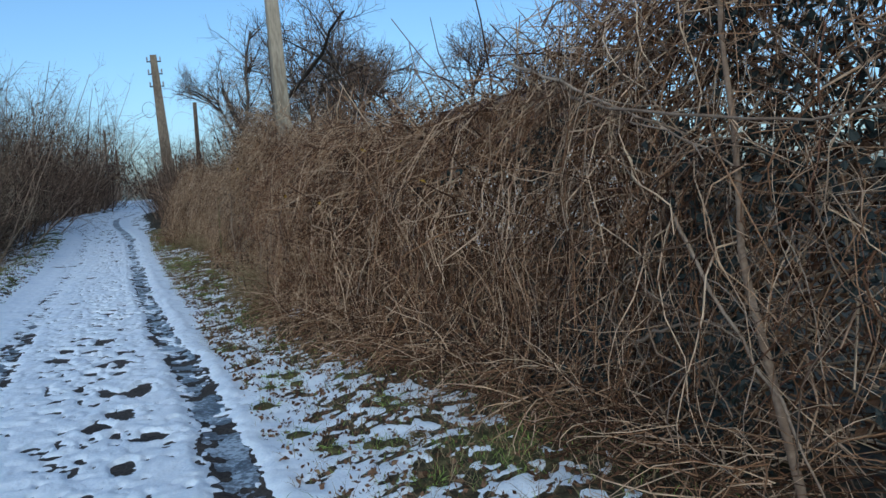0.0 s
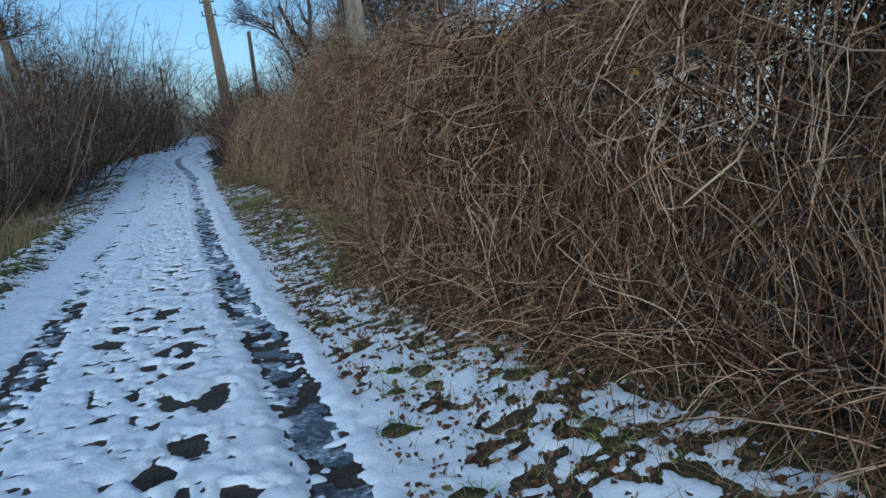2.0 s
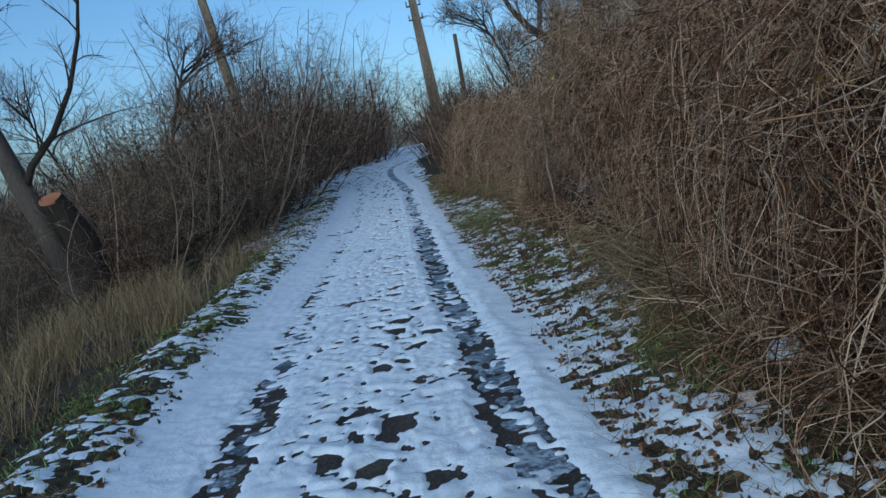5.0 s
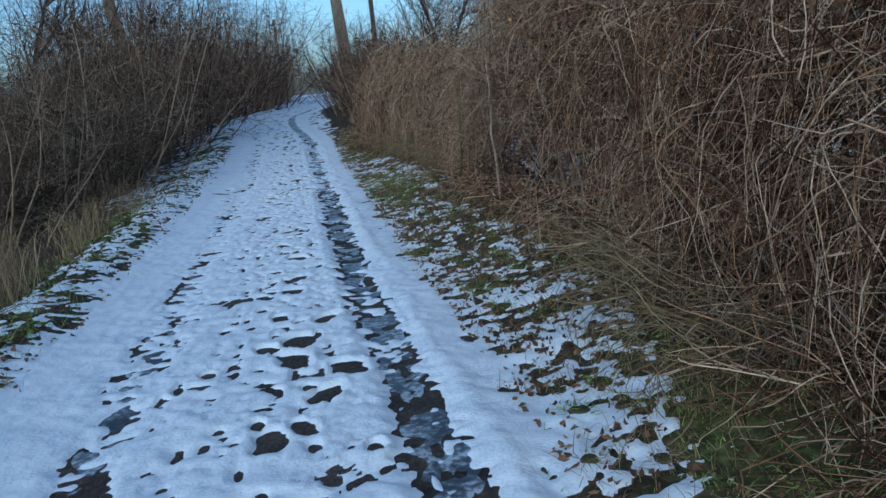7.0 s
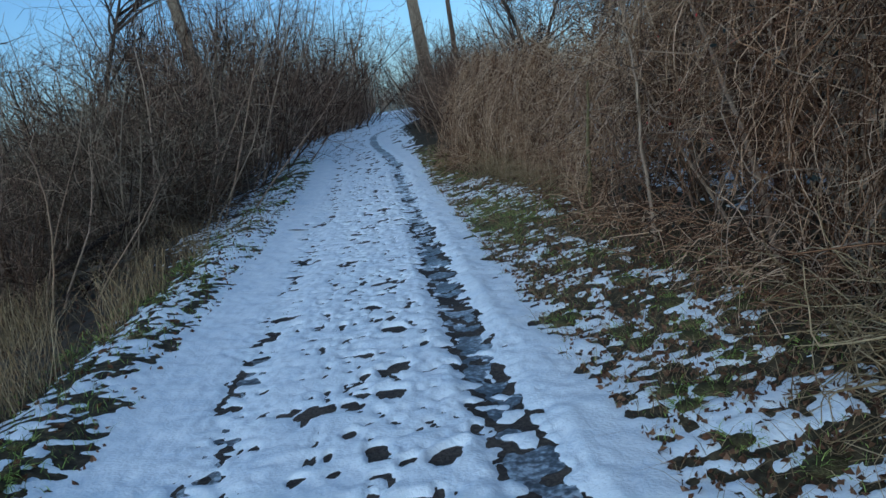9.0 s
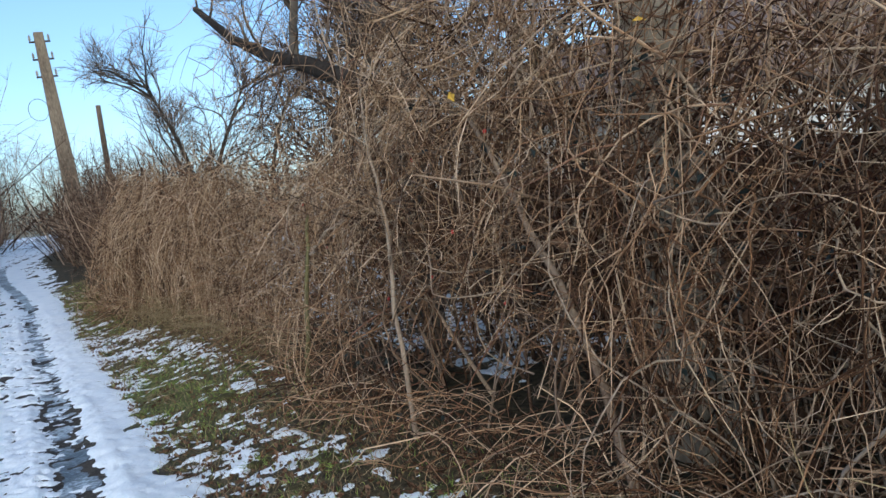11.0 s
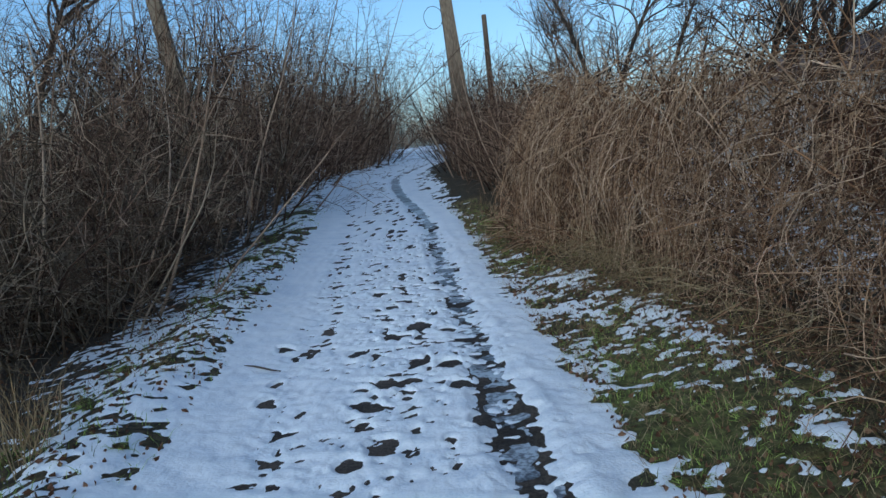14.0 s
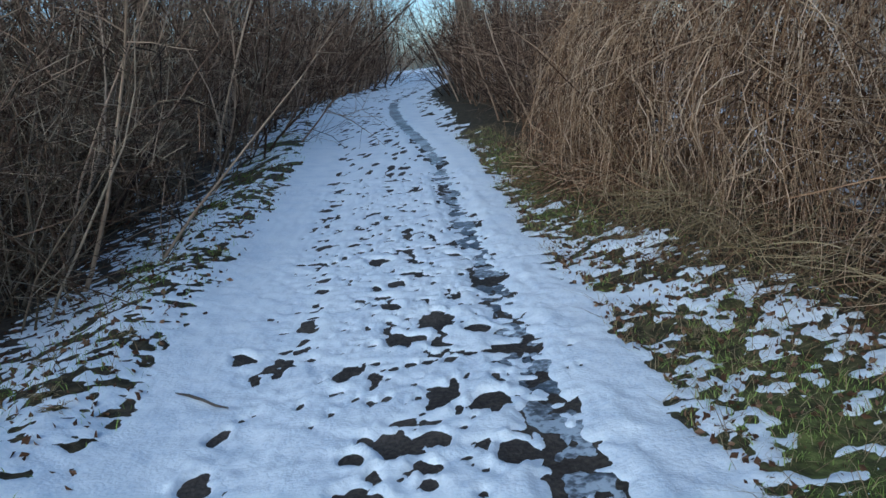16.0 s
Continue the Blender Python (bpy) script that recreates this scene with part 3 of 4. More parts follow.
vine_thicket(9.6, 12.2, 1.15, "dense brown vines trailing onto straw-coloured fallen stems", canes=34, red=0.35, dark=80, pale=True, fallen=1.25)
vine_thicket(12.2, 13.4, 1.0, "tall tangled vines over grey canes, dark inside", canes=60, red=0.3, dark=150, leaf_top=0.75)
hollow = vine_thicket(13.4, 15.4, 0.6, "canopy of curling grey vines over a dark hollow", canes=120, red=0.15, dark=60, low=0.55, leaf_top=0.7, vine=TAN_VINE, haze=2.0, curl=0.5)
open_hedge = vine_thicket(15.4, 16.2, 0.5, "open grey tangle of thin stems beside a mossy stem", canes=80, red=0.3, vine=TAN_VINE, haze=2.0, curl=0.45)
vine_thicket(16.2, 17.7, 0.2, "thin reddish stems with a gap onto a snowy yard", canes=90, red=0.6, low=0.6, vine=TAN_VINE, haze=2.0, curl=0.4)
vine_thicket(17.7, 20.0, 0.42, "sparse tan vines hanging over a snowy yard", canes=60, red=0.4, pale=True, vine=TAN_VINE, haze=2.5, curl=0.4)
vine_thicket(20.0, 22.4, 0.95, "dense tan curtain of dead hanging vines", canes=16, red=0.25, pale=True, vine=TAN_VINE, haze=0.5, drop=0.16)
vine_thicket(22.4, 25.0, 0.85, "brown hanging vines merging into dark shrubs", canes=16, red=0.2, vine=TAN_VINE, haze=0.6, drop=0.18)


# ---- bare shrubs ----
def branch_from(pts, count, length, heading_mix, k, up=0.3, spread_at=(0.3, 1.0), wander=0.15):
    """Side branches that start along parent polylines (n, m, 3), count for each."""
    n, m, _ = pts.shape
    which = np.repeat(np.arange(n), count)
    t = rng.uniform(spread_at[0], spread_at[1], len(which)) * (m - 1)
    i = np.minimum(t.astype(int), m - 2)
    f = (t - i)[:, None]
    start = pts[which, i] * (1 - f) + pts[which, i + 1] * f
    along = unit(pts[which, i + 1] - pts[which, i])
    side = unit(np.cross(along, rng.normal(size=(len(which), 3))))
    heading = along * heading_mix + side * (1 - heading_mix) + np.array([0, 0, up])
    size = length * rng.uniform(0.5, 1.2, len(which)) * (1.15 - 0.6 * t / (m - 1))
    return strands(start, heading, size, k, wander, -0.03)


def shrub(height, width, stems, twigs, fine, mat, label, thick=1.0):
    root = new("bare_shrub")
    start = np.stack([rng.normal(0, width * 0.22, stems), rng.normal(0, width * 0.22, stems), np.full(stems, -0.12)], 1)
    heading = np.stack([start[:, 0] * 0.9 / width + rng.normal(0, 0.27, stems), start[:, 1] * 0.9 / width + rng.normal(0, 0.27, stems), np.ones(stems)], 1)
    s = strands(start, heading, height * rng.uniform(0.5, 1.05, stems), 7, 0.15, -0.07)
    singles("stem", s, taper(rng.uniform(0.006, 0.014, stems) * thick * (height / 3) ** 0.5, 7, 0.25), mat, root)
    t = branch_from(s, twigs, height * 0.28, 0.3, 4, 0.06, (0.08, 1.0), 0.28)
    mass("twig_mass", t, taper(rng.uniform(0.0024, 0.0048, len(t)) * thick, 4, 0.4), mat, root)
    g = branch_from(t, fine, height * 0.14, 0.4, 2, 0.1, (0.15, 1.0))
    mass("twig_haze", g, taper(rng.uniform(0.0017, 0.003, len(g)) * thick, 2, 0.5), mat, root)
    return tagged(root, label, "shrub", "shrubs along the lane")


def place_shrubs(kinds, spots):
    """Puts shrubs at (x, y, scale) by turns, the first of each kind being the made one."""
    for i, (x, y, size) in enumerate(spots):
        x = x + float(bend(y))
        made = kinds[i % len(kinds)]
        m = pose(x, y, float(ground_z(x, y)), rng.uniform(-5, 5), rng.uniform(-5, 5), rng.uniform(0, 360))
        if "placed" not in made:
            made["placed"] = 1
            made.matrix_basis = m
            made.scale = (size, size, size)
        else:
            other = copy_thing(made, m)
            other.scale = (size, size, size)


DARK_LABEL = "dense dark leafless shrub with fine brown twigs"
near_left = [shrub(3.0, 2.2, 46, 11, 4, TWIG, DARK_LABEL, 1.5), shrub(3.2, 2.0, 40, 12, 4, PALE_TWIG, "leafless shrub with upright brown stems", 1.4), shrub(2.7, 2.0, 48, 10, 4, PALE_TWIG, "pale grey-green leafless shrub of upright shoots", 1.4)]
place_shrubs(near_left, [(-4.3, 17.2, 0.8), (-4.4, 19.4, 1.0), (-3.9, 21.6, 1.0), (-4.2, 22.8, 1.2), (-4.3, 24.6, 1.2), (-4.0, 26.6, 1.05), (-4.8, 26.8, 1.45),
                         (-5.9, 16.0, 0.7), (-6.3, 18.6, 0.8), (-6.2, 21.0, 0.9), (-6.4, 24.0, 1.1), (-8.0, 14.8, 0.8), (-7.5, 12.6, 0.65), (-9.5, 17.5, 0.9), (-9.0, 21.5, 1.1)])
tall_left = [shrub(5.6, 3.0, 34, 10, 4, TWIG, "tall dark leafless shrub reaching above the lane", 1.5), shrub(5.0, 3.0, 34, 10, 4, TWIG, "tall reddish-brown leafless shrub", 1.6)]
place_shrubs(tall_left, [(-4.1, 28.5, 1.0), (-4.1, 31.4, 1.1), (-5.1, 33.0, 1.3), (-3.9, 34.8, 1.15), (-4.8, 37.0, 1.4), (-4.0, 39.5, 1.25), (-5.0, 43, 1.5), (-4.1, 46.5, 1.35), (-4.5, 50, 1.5), (-4.1, 54, 1.3), (-3.8, 58, 1.3), (-3.7, 63, 1.15), (-3.6, 68, 1.0), (-7.0, 29, 1.1), (-5.6, 48, 1.4), (-5.6, 56, 1.4), (-5.2, 61, 1.3), (-5.0, 66, 1.2), (-3.5, 72.5, 1.0), (-4.9, 25.6, 0.85), (-4.7, 23.7, 0.62), (-5.1, 30.2, 1.0)])
far_left = [shrub(4.0, 2.6, 30, 9, 3, TWIG, DARK_LABEL, 1.9), shrub(3.6, 2.6, 32, 9, 2, TWIG, "dark reddish-brown leafless shrub", 2.1)]
place_shrubs(far_left, [(-8.5, 33, 1.2), (-12, 20, 0.8), (-13, 26, 0.9), (-15, 16, 0.7), (-18, 22, 0.8), (-16, 30, 0.9), (-22, 27, 0.8), (-11, 38, 1.0), (-7.0, 10.5, 0.45), (-8.5, 8.5, 0.45),
                        (2.3, 25.6, 0.6), (2.4, 26.6, 0.6), (2.35, 27.6, 0.62), (2.4, 28.6, 0.62), (2.4, 29.6, 0.64), (2.45, 30.6, 0.68), (2.6, 32.2, 0.74), (2.65, 34.2, 0.82), (2.75, 36.4, 0.92), (2.75, 38.8, 0.98), (2.8, 41.6, 1.02), (2.5, 45, 1.05), (2.5, 49, 1.05), (2.5, 53.5, 1.05), (2.6, 58, 1.0), (2.6, 63, 1.0), (2.7, 70, 0.9),
                        (4.4, 30, 0.9), (4.6, 35, 1.0), (5.2, 41, 1.05), (4.6, 46, 1.0), (4.6, 53, 1.0), (4.5, 61, 1.0), (3.25, 13.3, 0.66), (3.4, 14.7, 0.75), (3.2, 16.1, 0.6), (4.7, 17.6, 0.6), (5.3, 19.6, 0.7), (5.6, 22.0, 0.7), (4.2, 23.4, 0.6)])


# ---- distant thickets that close the fields on both sides ----
def distant_thicket(x0, x1, y0, y1, count, label):
    x, y = rng.uniform(x0, x1, count), rng.uniform(y0, y1, count)
    lift = rng.uniform(0, 1.4, count)
    start = np.stack([x, y, ground_z(x, y) + lift], 1)
    pts = strands(start, rng.normal(0, 0.4, (count, 3)) + [0, 0, 1], rng.uniform(1.0, 2.6, count) * (0.7 + 0.6 * fbm(x, y, 7, 2, 171)), 3, 0.22, -0.03)
    ob = tubes("distant_thicket", pts, taper(rng.uniform(0.012, 0.028, count), 3, 0.4), TWIG)
    return tagged(ob, label, "thicket", kind="stuff")


distant_thicket(-45, -9, 30, 60, 3800, "hazy dark thickets along a far field edge")
distant_thicket(-30, -13, 6, 30, 2200, "dark leafless scrub across the low field")
distant_thicket(14, 40, 34, 60, 2200, "dark leafless scrub beyond the yards")
distant_thicket(-8, 12, 95, 125, 1400, "dark leafless scrub at the end of the lane")


# ---- bare trees ----
def bare_tree(height, trunk_radius, limbs, label, lean=(0.0, 0.0), twigs=(8, 6, 2), name="bare_tree", first=0.2, fine_radius=0.0042):
    root = new(name)
    trunk = strands(np.array([[0.0, 0, -0.2]]), np.array([[lean[0], lean[1], 1.0]]), np.array([height * 0.85]), 9, 0.07, -0.03)
    tubes("trunk", trunk, taper(np.array([trunk_radius]), 9, 0.22), BARK, root, 9)
    a = branch_from(trunk, limbs, height * 0.48, 0.45, 7, 0.25, (first, 1.0), 0.17)
    singles("limb", a, taper(rng.uniform(0.25, 0.42, len(a)) * trunk_radius, 7, 0.25), BARK, root, 6)
    b = branch_from(a, twigs[0], height * 0.22, 0.5, 5, 0.2, (0.2, 1.0), 0.18)
    mass("branch_mass", b, taper(rng.uniform(0.1, 0.17, len(b)) * trunk_radius, 5, 0.35), BARK, root, 4)
    c = branch_from(b, twigs[1], height * 0.1, 0.5, 4, 0.15, (0.15, 1.0), 0.2)
    d = branch_from(c, twigs[2], height * 0.055, 0.5, 2, 0.1, (0.15, 1.0), 0.2)
    tagged(tube_group("twig_mass", [(c, taper(np.full(len(c), fine_radius * 1.5), 4, 0.5)), (d, taper(np.full(len(d), fine_radius), 2, 0.6))], TWIG, root), kind="stuff")
    return tagged(root, label, "tree", "bare trees")


tree_a = bare_tree(7.0, 0.1, 13, "leafless tree with a dense fan of dark twigs")
tree_b = bare_tree(6.0, 0.085, 12, "slender leafless tree with spreading dark branches")
tree_a.matrix_basis = pose(6.0, 27.0, 0.2, 0, 0, 40)
tree_b.matrix_basis = pose(8.5, 24.0, 0.2)
for made, x, y, turn in ((tree_a, 9.0, 31.0, 100), (tree_b, 5.0, 24.0, 200), (tree_a, 5.2, 34.0, 200), (tree_a, 11.5, 26.0, 300), (tree_b, 12.0, 20.0, 20), (tree_a, 8.0, 38.0, 10), (tree_b, 6.3, 18.0, 80), (tree_b, -9.5, 30.0, 150), (tree_a, -14, 34.0, 250), (tree_b, -6.5, 36.0, 50), (tree_b, -5.5, 44.0, 170), (tree_a, -6.5, 27.0, 75), (tree_a, 7.0, 47.0, 130), (tree_b, 4.3, 31.5, 260), (tree_a, 7.4, 30.0, 330), (tree_b, 9.6, 27.4, 120), (tree_b, 5.6, 20.6, 35)):
    copy_thing(made, pose(x, y, float(ground_z(x, y)), 0, 0, turn))

# the leaning tree beside the lane, with a sawn stump of a second trunk
pollard = new("pollard_tree")
pollard.location = (-5.0, 17.0, float(ground_z(-5.0, 17.0)) + 0.08)
trunk = np.array([[[-0.05, 0, -0.2], [-0.12, 0, 0.5], [-0.32, 0.02, 1.2], [-0.55, 0, 2.0], [-0.78, 0.02, 2.8], [-1.0, 0, 3.5], [-1.15, 0, 4.2]]])
tubes("trunk", trunk, np.array([[0.26, 0.2, 0.17, 0.155, 0.13, 0.1, 0.06]]), BARK, pollard, 12)
tubes("sawn_trunk", np.array([[[0.12, 0, -0.2], [0.2, 0, 0.5], [0.16, -0.08, 1.1], [0.0, -0.2, 1.62], [-0.06, -0.28, 1.78]]]), np.array([[0.26, 0.24, 0.23, 0.19, 0.17]]), BARK, pollard, 12, label="second trunk sawn off short")
bm = bmesh.new()
bmesh.ops.create_cone(bm, cap_ends=True, segments=20, radius1=0.172, radius2=0.165, depth=0.03, matrix=Matrix.Translation((-0.065, -0.29, 1.79)) @ Vector((-0.06, -0.45, 0.9)).to_track_quat("Z", "Y").to_matrix().to_4x4())
bm_object("cut_face", bm, CUT_WOOD, pollard, "orange-brown sawn face")
limbs = np.array([[[-0.55, 0, 1.9], [-0.3, -0.1, 2.3], [0.1, -0.1, 2.7], [0.5, -0.15, 3.3], [0.75, -0.1, 4.0], [0.9, -0.1, 4.7]],
                  [[-0.9, 0, 2.8], [-0.75, 0.1, 3.3], [-0.6, 0.1, 3.9], [-0.5, 0.2, 4.5], [-0.3, 0.2, 5.1], [-0.2, 0.2, 5.6]],
                  [[-1.2, 0, 3.4], [-1.7, 0.1, 3.8], [-2.2, 0.1, 4.3], [-2.5, 0.2, 4.9], [-2.8, 0.2, 5.4], [-3.0, 0.2, 5.9]],
                  [[-0.3, 0, 1.3], [-0.9, -0.2, 1.7], [-1.5, -0.3, 2.0], [-2.1, -0.4, 2.1], [-2.7, -0.5, 2.3], [-3.2, -0.5, 2.4]]])
singles("limb", limbs, taper(np.array([0.065, 0.05, 0.06, 0.05]), 6, 0.3), BARK, pollard, 7)
b = branch_from(limbs, 12, 1.3, 0.5, 6, 0.2, (0.2, 1.0), 0.15)
mass("branch_mass", b, taper(rng.uniform(0.01, 0.018, len(b)), 6, 0.3), BARK, pollard, 4)
c = branch_from(b, 8, 0.6, 0.5, 4, 0.1, (0.15, 1.0), 0.2)
mass("twig_mass", c, taper(rng.uniform(0.004, 0.006, len(c)), 4, 0.4), TWIG, pollard)
tagged(pollard, "dark leaning tree with one trunk sawn off, in dead grass", "tree")

# the old tree behind the hedge, with a heavy limb reaching over it
old_tree = new("old_tree")
old_tree.location = (2.95, 16.5, 0.15)
tubes("trunk", np.array([[[0, 0, -0.2], [0.03, 0, 0.7], [-0.03, 0.05, 1.5], [0.02, 0, 2.3], [0.1, 0, 3.2], [0.05, 0, 4.2], [0.1, 0, 5.2]]]), np.array([[0.11, 0.09, 0.08, 0.075, 0.06, 0.045, 0.03]]), BARK, old_tree, 10)
limbs = np.array([[[0, 0, 2.05], [-0.25, 0.5, 2.35], [-0.32, 1.3, 2.65], [-0.32, 2.3, 2.92], [-0.3, 3.7, 3.4], [-0.3, 5.3, 4.15]],
                  [[0, 0, 2.2], [0.25, 0.5, 2.7], [0.3, 1.1, 3.2], [0.4, 1.7, 3.7], [0.5, 2.2, 4.3], [0.5, 2.8, 4.9]],
                  [[-0.32, 1.6, 2.7], [-0.25, 1.7, 3.1], [-0.2, 1.6, 3.5], [-0.25, 1.5, 3.9], [-0.2, 1.5, 4.4], [-0.1, 1.4, 4.9]],
                  [[0.1, 0, 3.0], [0.4, -0.6, 3.4], [0.6, -1.2, 3.7], [0.7, -1.8, 3.9], [0.7, -2.4, 4.2], [0.8, -3.0, 4.4]]])
singles("limb", limbs, taper(np.array([0.1, 0.06, 0.048, 0.048]), 6, 0.42), BARK, old_tree, 8)
b = branch_from(limbs, 15, 1.4, 0.5, 6, 0.1, (0.1, 1.0), 0.16)
mass("branch_mass", b, taper(rng.uniform(0.01, 0.02, len(b)), 6, 0.3), BARK, old_tree, 4)
c = branch_from(b, 9, 0.7, 0.5, 4, 0.0, (0.1, 1.0), 0.2)
d = branch_from(c, 3, 0.3, 0.5, 3, 0.0, (0.1, 1.0), 0.2)
tagged(tube_group("twig_mass", [(c, taper(np.full(len(c), 0.0045), 4, 0.5)), (d, taper(np.full(len(d), 0.0025), 3, 0.6))], TWIG, old_tree), kind="stuff")
n = 420
spots = limbs[rng.integers(0, 3, n), rng.integers(0, 4, n)] + rng.normal(0, 1, (n, 3)) * [0.45, 0.7, 0.3]
drape = strands(spots, rng.normal(0, 1, (n, 3)) + [0, 0, -0.4], rng.uniform(0.4, 1.2, n), 7, 0.28, 0.22)
mass("hanging_vines", drape, taper(rng.uniform(0.002, 0.0045, n), 7, 0.5), TAN_VINE, old_tree)
tagged(old_tree, "old dark leafless tree with a heavy limb over the hedge", "tree")


# ---- poles ----
def concrete_pole(x, y, height, base, top, lean, label, arms=(), mat=None):
    root = new("utility_pole")
    root.matrix_basis = pose(x, y, float(ground_z(x, y)) - 0.3, 0, lean, 0)
    bm = bmesh.new()
    bmesh.ops.create_cone(bm, cap_ends=True, segments=4, radius1=base * 0.7071, radius2=top * 0.7071, depth=height, matrix=Matrix.Translation((0, 0, height / 2)) @ pose(0, 0, 0, 0, 0, 45))
    long_edges = [e for e in bm.edges if abs(e.verts[0].co.z - e.verts[1].co.z) > 1]
    bmesh.ops.bevel(bm, geom=long_edges, offset=0.025, segments=2, affect="EDGES", profile=0.5)
    bm_object("shaft", bm, mat or CONCRETE, root)
    for z in arms:
        bm = bmesh.new()
        box(bm, (-0.34, -0.03, z - 0.03), (0.34, 0.03, z + 0.03), 0.008)
        arm = bm_object("crossarm", bm, IRON, root, "short dark iron crossarm")
        for px in (-0.3, 0.3):
            bm = bmesh.new()
            for zz, r in ((0.03, 0.02), (0.09, 0.045), (0.14, 0.035), (0.18, 0.045), (0.22, 0.02)):
                bmesh.ops.create_cone(bm, cap_ends=True, segments=10, radius1=r, radius2=r * 0.8, depth=0.05, matrix=Matrix.Translation((px, 0, z + zz)))
            bm_object("insulator", bm, PORCELAIN, arm)
    return tagged(root, label, "utility pole", "poles along the lane")


concrete_pole(2.72, 13.4, 9.0, 0.26, 0.15, -2.6, "pale square concrete utility pole rising behind the hedge")
pole_b = concrete_pole(2.35, 41.5, 8.0, 0.62, 0.3, -3.5, "tapered concrete utility pole with iron crossarms and a wire loop", (6.5, 7.1, 7.7), SHADED_CONCRETE)
ring = [(math.cos(a) * 0.32 - 0.5, 0.0, math.sin(a) * 0.38 + 5.4) for a in np.linspace(0.2, 6.0, 16)]
tubes("wire_loop", np.array([ring]), np.full((1, 16), 0.01), IRON, pole_b, 5)
concrete_pole(-4.4, 32.0, 9.5, 0.36, 0.22, -7.7, "leaning grey concrete utility pole among bare shrubs", (), SHADED_CONCRETE)


def wooden_pole(x, y, height, radius, lean, label, crossarm=True):
    root = new("wooden_pole")
    root.matrix_basis = pose(x, y, float(ground_z(x, y)) - 0.3, 0, lean, 0)
    tubes("shaft", np.array([[[0, 0, 0], [0.01, 0, height * 0.5], [0, 0, height]]]), np.array([[radius, radius * 0.85, radius * 0.7]]), OLD_WOOD, root, 10)
    if crossarm:
        bm = bmesh.new()
        box(bm, (-0.4, -0.05, height - 0.45), (0.4, 0.05, height - 0.35), 0.01)
        bm_object("crossarm", bm, OLD_WOOD, root)
    return tagged(root, label, "utility pole", "poles along the lane")


wooden_pole(4.6, 51.6, 6.6, 0.16, -0.5, "weathered wooden utility pole behind dark shrubs", False)
wooden_pole(-1.0, 75.0, 6.7, 0.14, -0.5, "distant weathered wooden utility pole")
wooden_pole(-0.2, 100.0, 6.3, 0.14, -1.0, "distant weathered wooden utility pole")

# ---- the yard behind the hedge: rusty sheet fence and a pale house ----
fence = new("sheet_fence")
fence.matrix_basis = pose(3.7, 12.2, 0.12, 0, 0, -9)
count = 32
for i in range(count):
    bm = bmesh.new()
    box(bm, (-0.006 + 0.012 * (i % 2), i * 0.4, -0.1), (0.006 + 0.012 * (i % 2), i * 0.4 + 0.396, 1.42 + 0.02 * math.sin(i * 2.3)))
    bm_object("panel", bm, RUST, fence)
for i in range(6):
    bm = bmesh.new()
    box(bm, (0.03, i * 2.5, -0.2), (0.09, i * 2.5 + 0.06, 1.5), 0.006)
    bm_object("post", bm, IRON, fence)
tagged(fence, "dark rusty sheet-metal fence behind the vines", "fence")

house = new("house")
house.location = (10.6, 21.5, 0.1)
bm = bmesh.new()
box(bm, (-3, -3.5, -0.3), (3, 3.5, 2.29))
bm_object("wall", bm, LIMEWASH, house, "pale limewashed wall")
bm = bmesh.new()
corners = [bm.verts.new(p) for p in ((-3.4, -3.9, 2.3), (3.4, -3.9, 2.3), (3.4, 3.9, 2.3), (-3.4, 3.9, 2.3), (0, -3.9, 4.0), (0, 3.9, 4.0))]
for idx in ((0, 4, 5, 3), (1, 2, 5, 4), (0, 1, 4), (3, 5, 2), (0, 3, 2, 1)):
    bm.faces.new([corners[j] for j in idx])
bm_object("roof", bm, ROOF, house, "brown sheet roof")
for y in (-1.6, 1.5):
    bm = bmesh.new()
    box(bm, (-3.06, y - 0.5, 0.9), (-2.99, y + 0.5, 1.9), 0.01)
    frame_part = bm_object("window", bm, OLD_WOOD, house)
    bm = bmesh.new()
    box(bm, (-3.075, y - 0.42, 0.98), (-3.063, y + 0.42, 1.82))
    bm_object("pane", bm, GLASS, frame_part)
tagged(house, "pale low house with a brown roof, half hidden by trees", "house")


shed = new("shed")
shed.location = (9.2, 29.5, 0.2)
bm = bmesh.new()
box(bm, (-2, -2.5, -0.4), (2, 2.5, 1.89))
bm_object("wall", bm, LIMEWASH, shed, "grey-white plastered wall")
bm = bmesh.new()
corners = [bm.verts.new(p) for p in ((-2.3, -2.8, 1.9), (2.3, -2.8, 1.9), (2.3, 2.8, 1.9), (-2.3, 2.8, 1.9), (0, -2.8, 2.7), (0, 2.8, 2.7))]
for idx in ((0, 4, 5, 3), (1, 2, 5, 4), (0, 1, 4), (3, 5, 2), (0, 3, 2, 1)):
    bm.faces.new([corners[j] for j in idx])
bm_object("roof", bm, ROOF, shed, "reddish-brown sheet roof")
tagged(shed, "low shed with a reddish-brown roof behind the hedge", "shed")


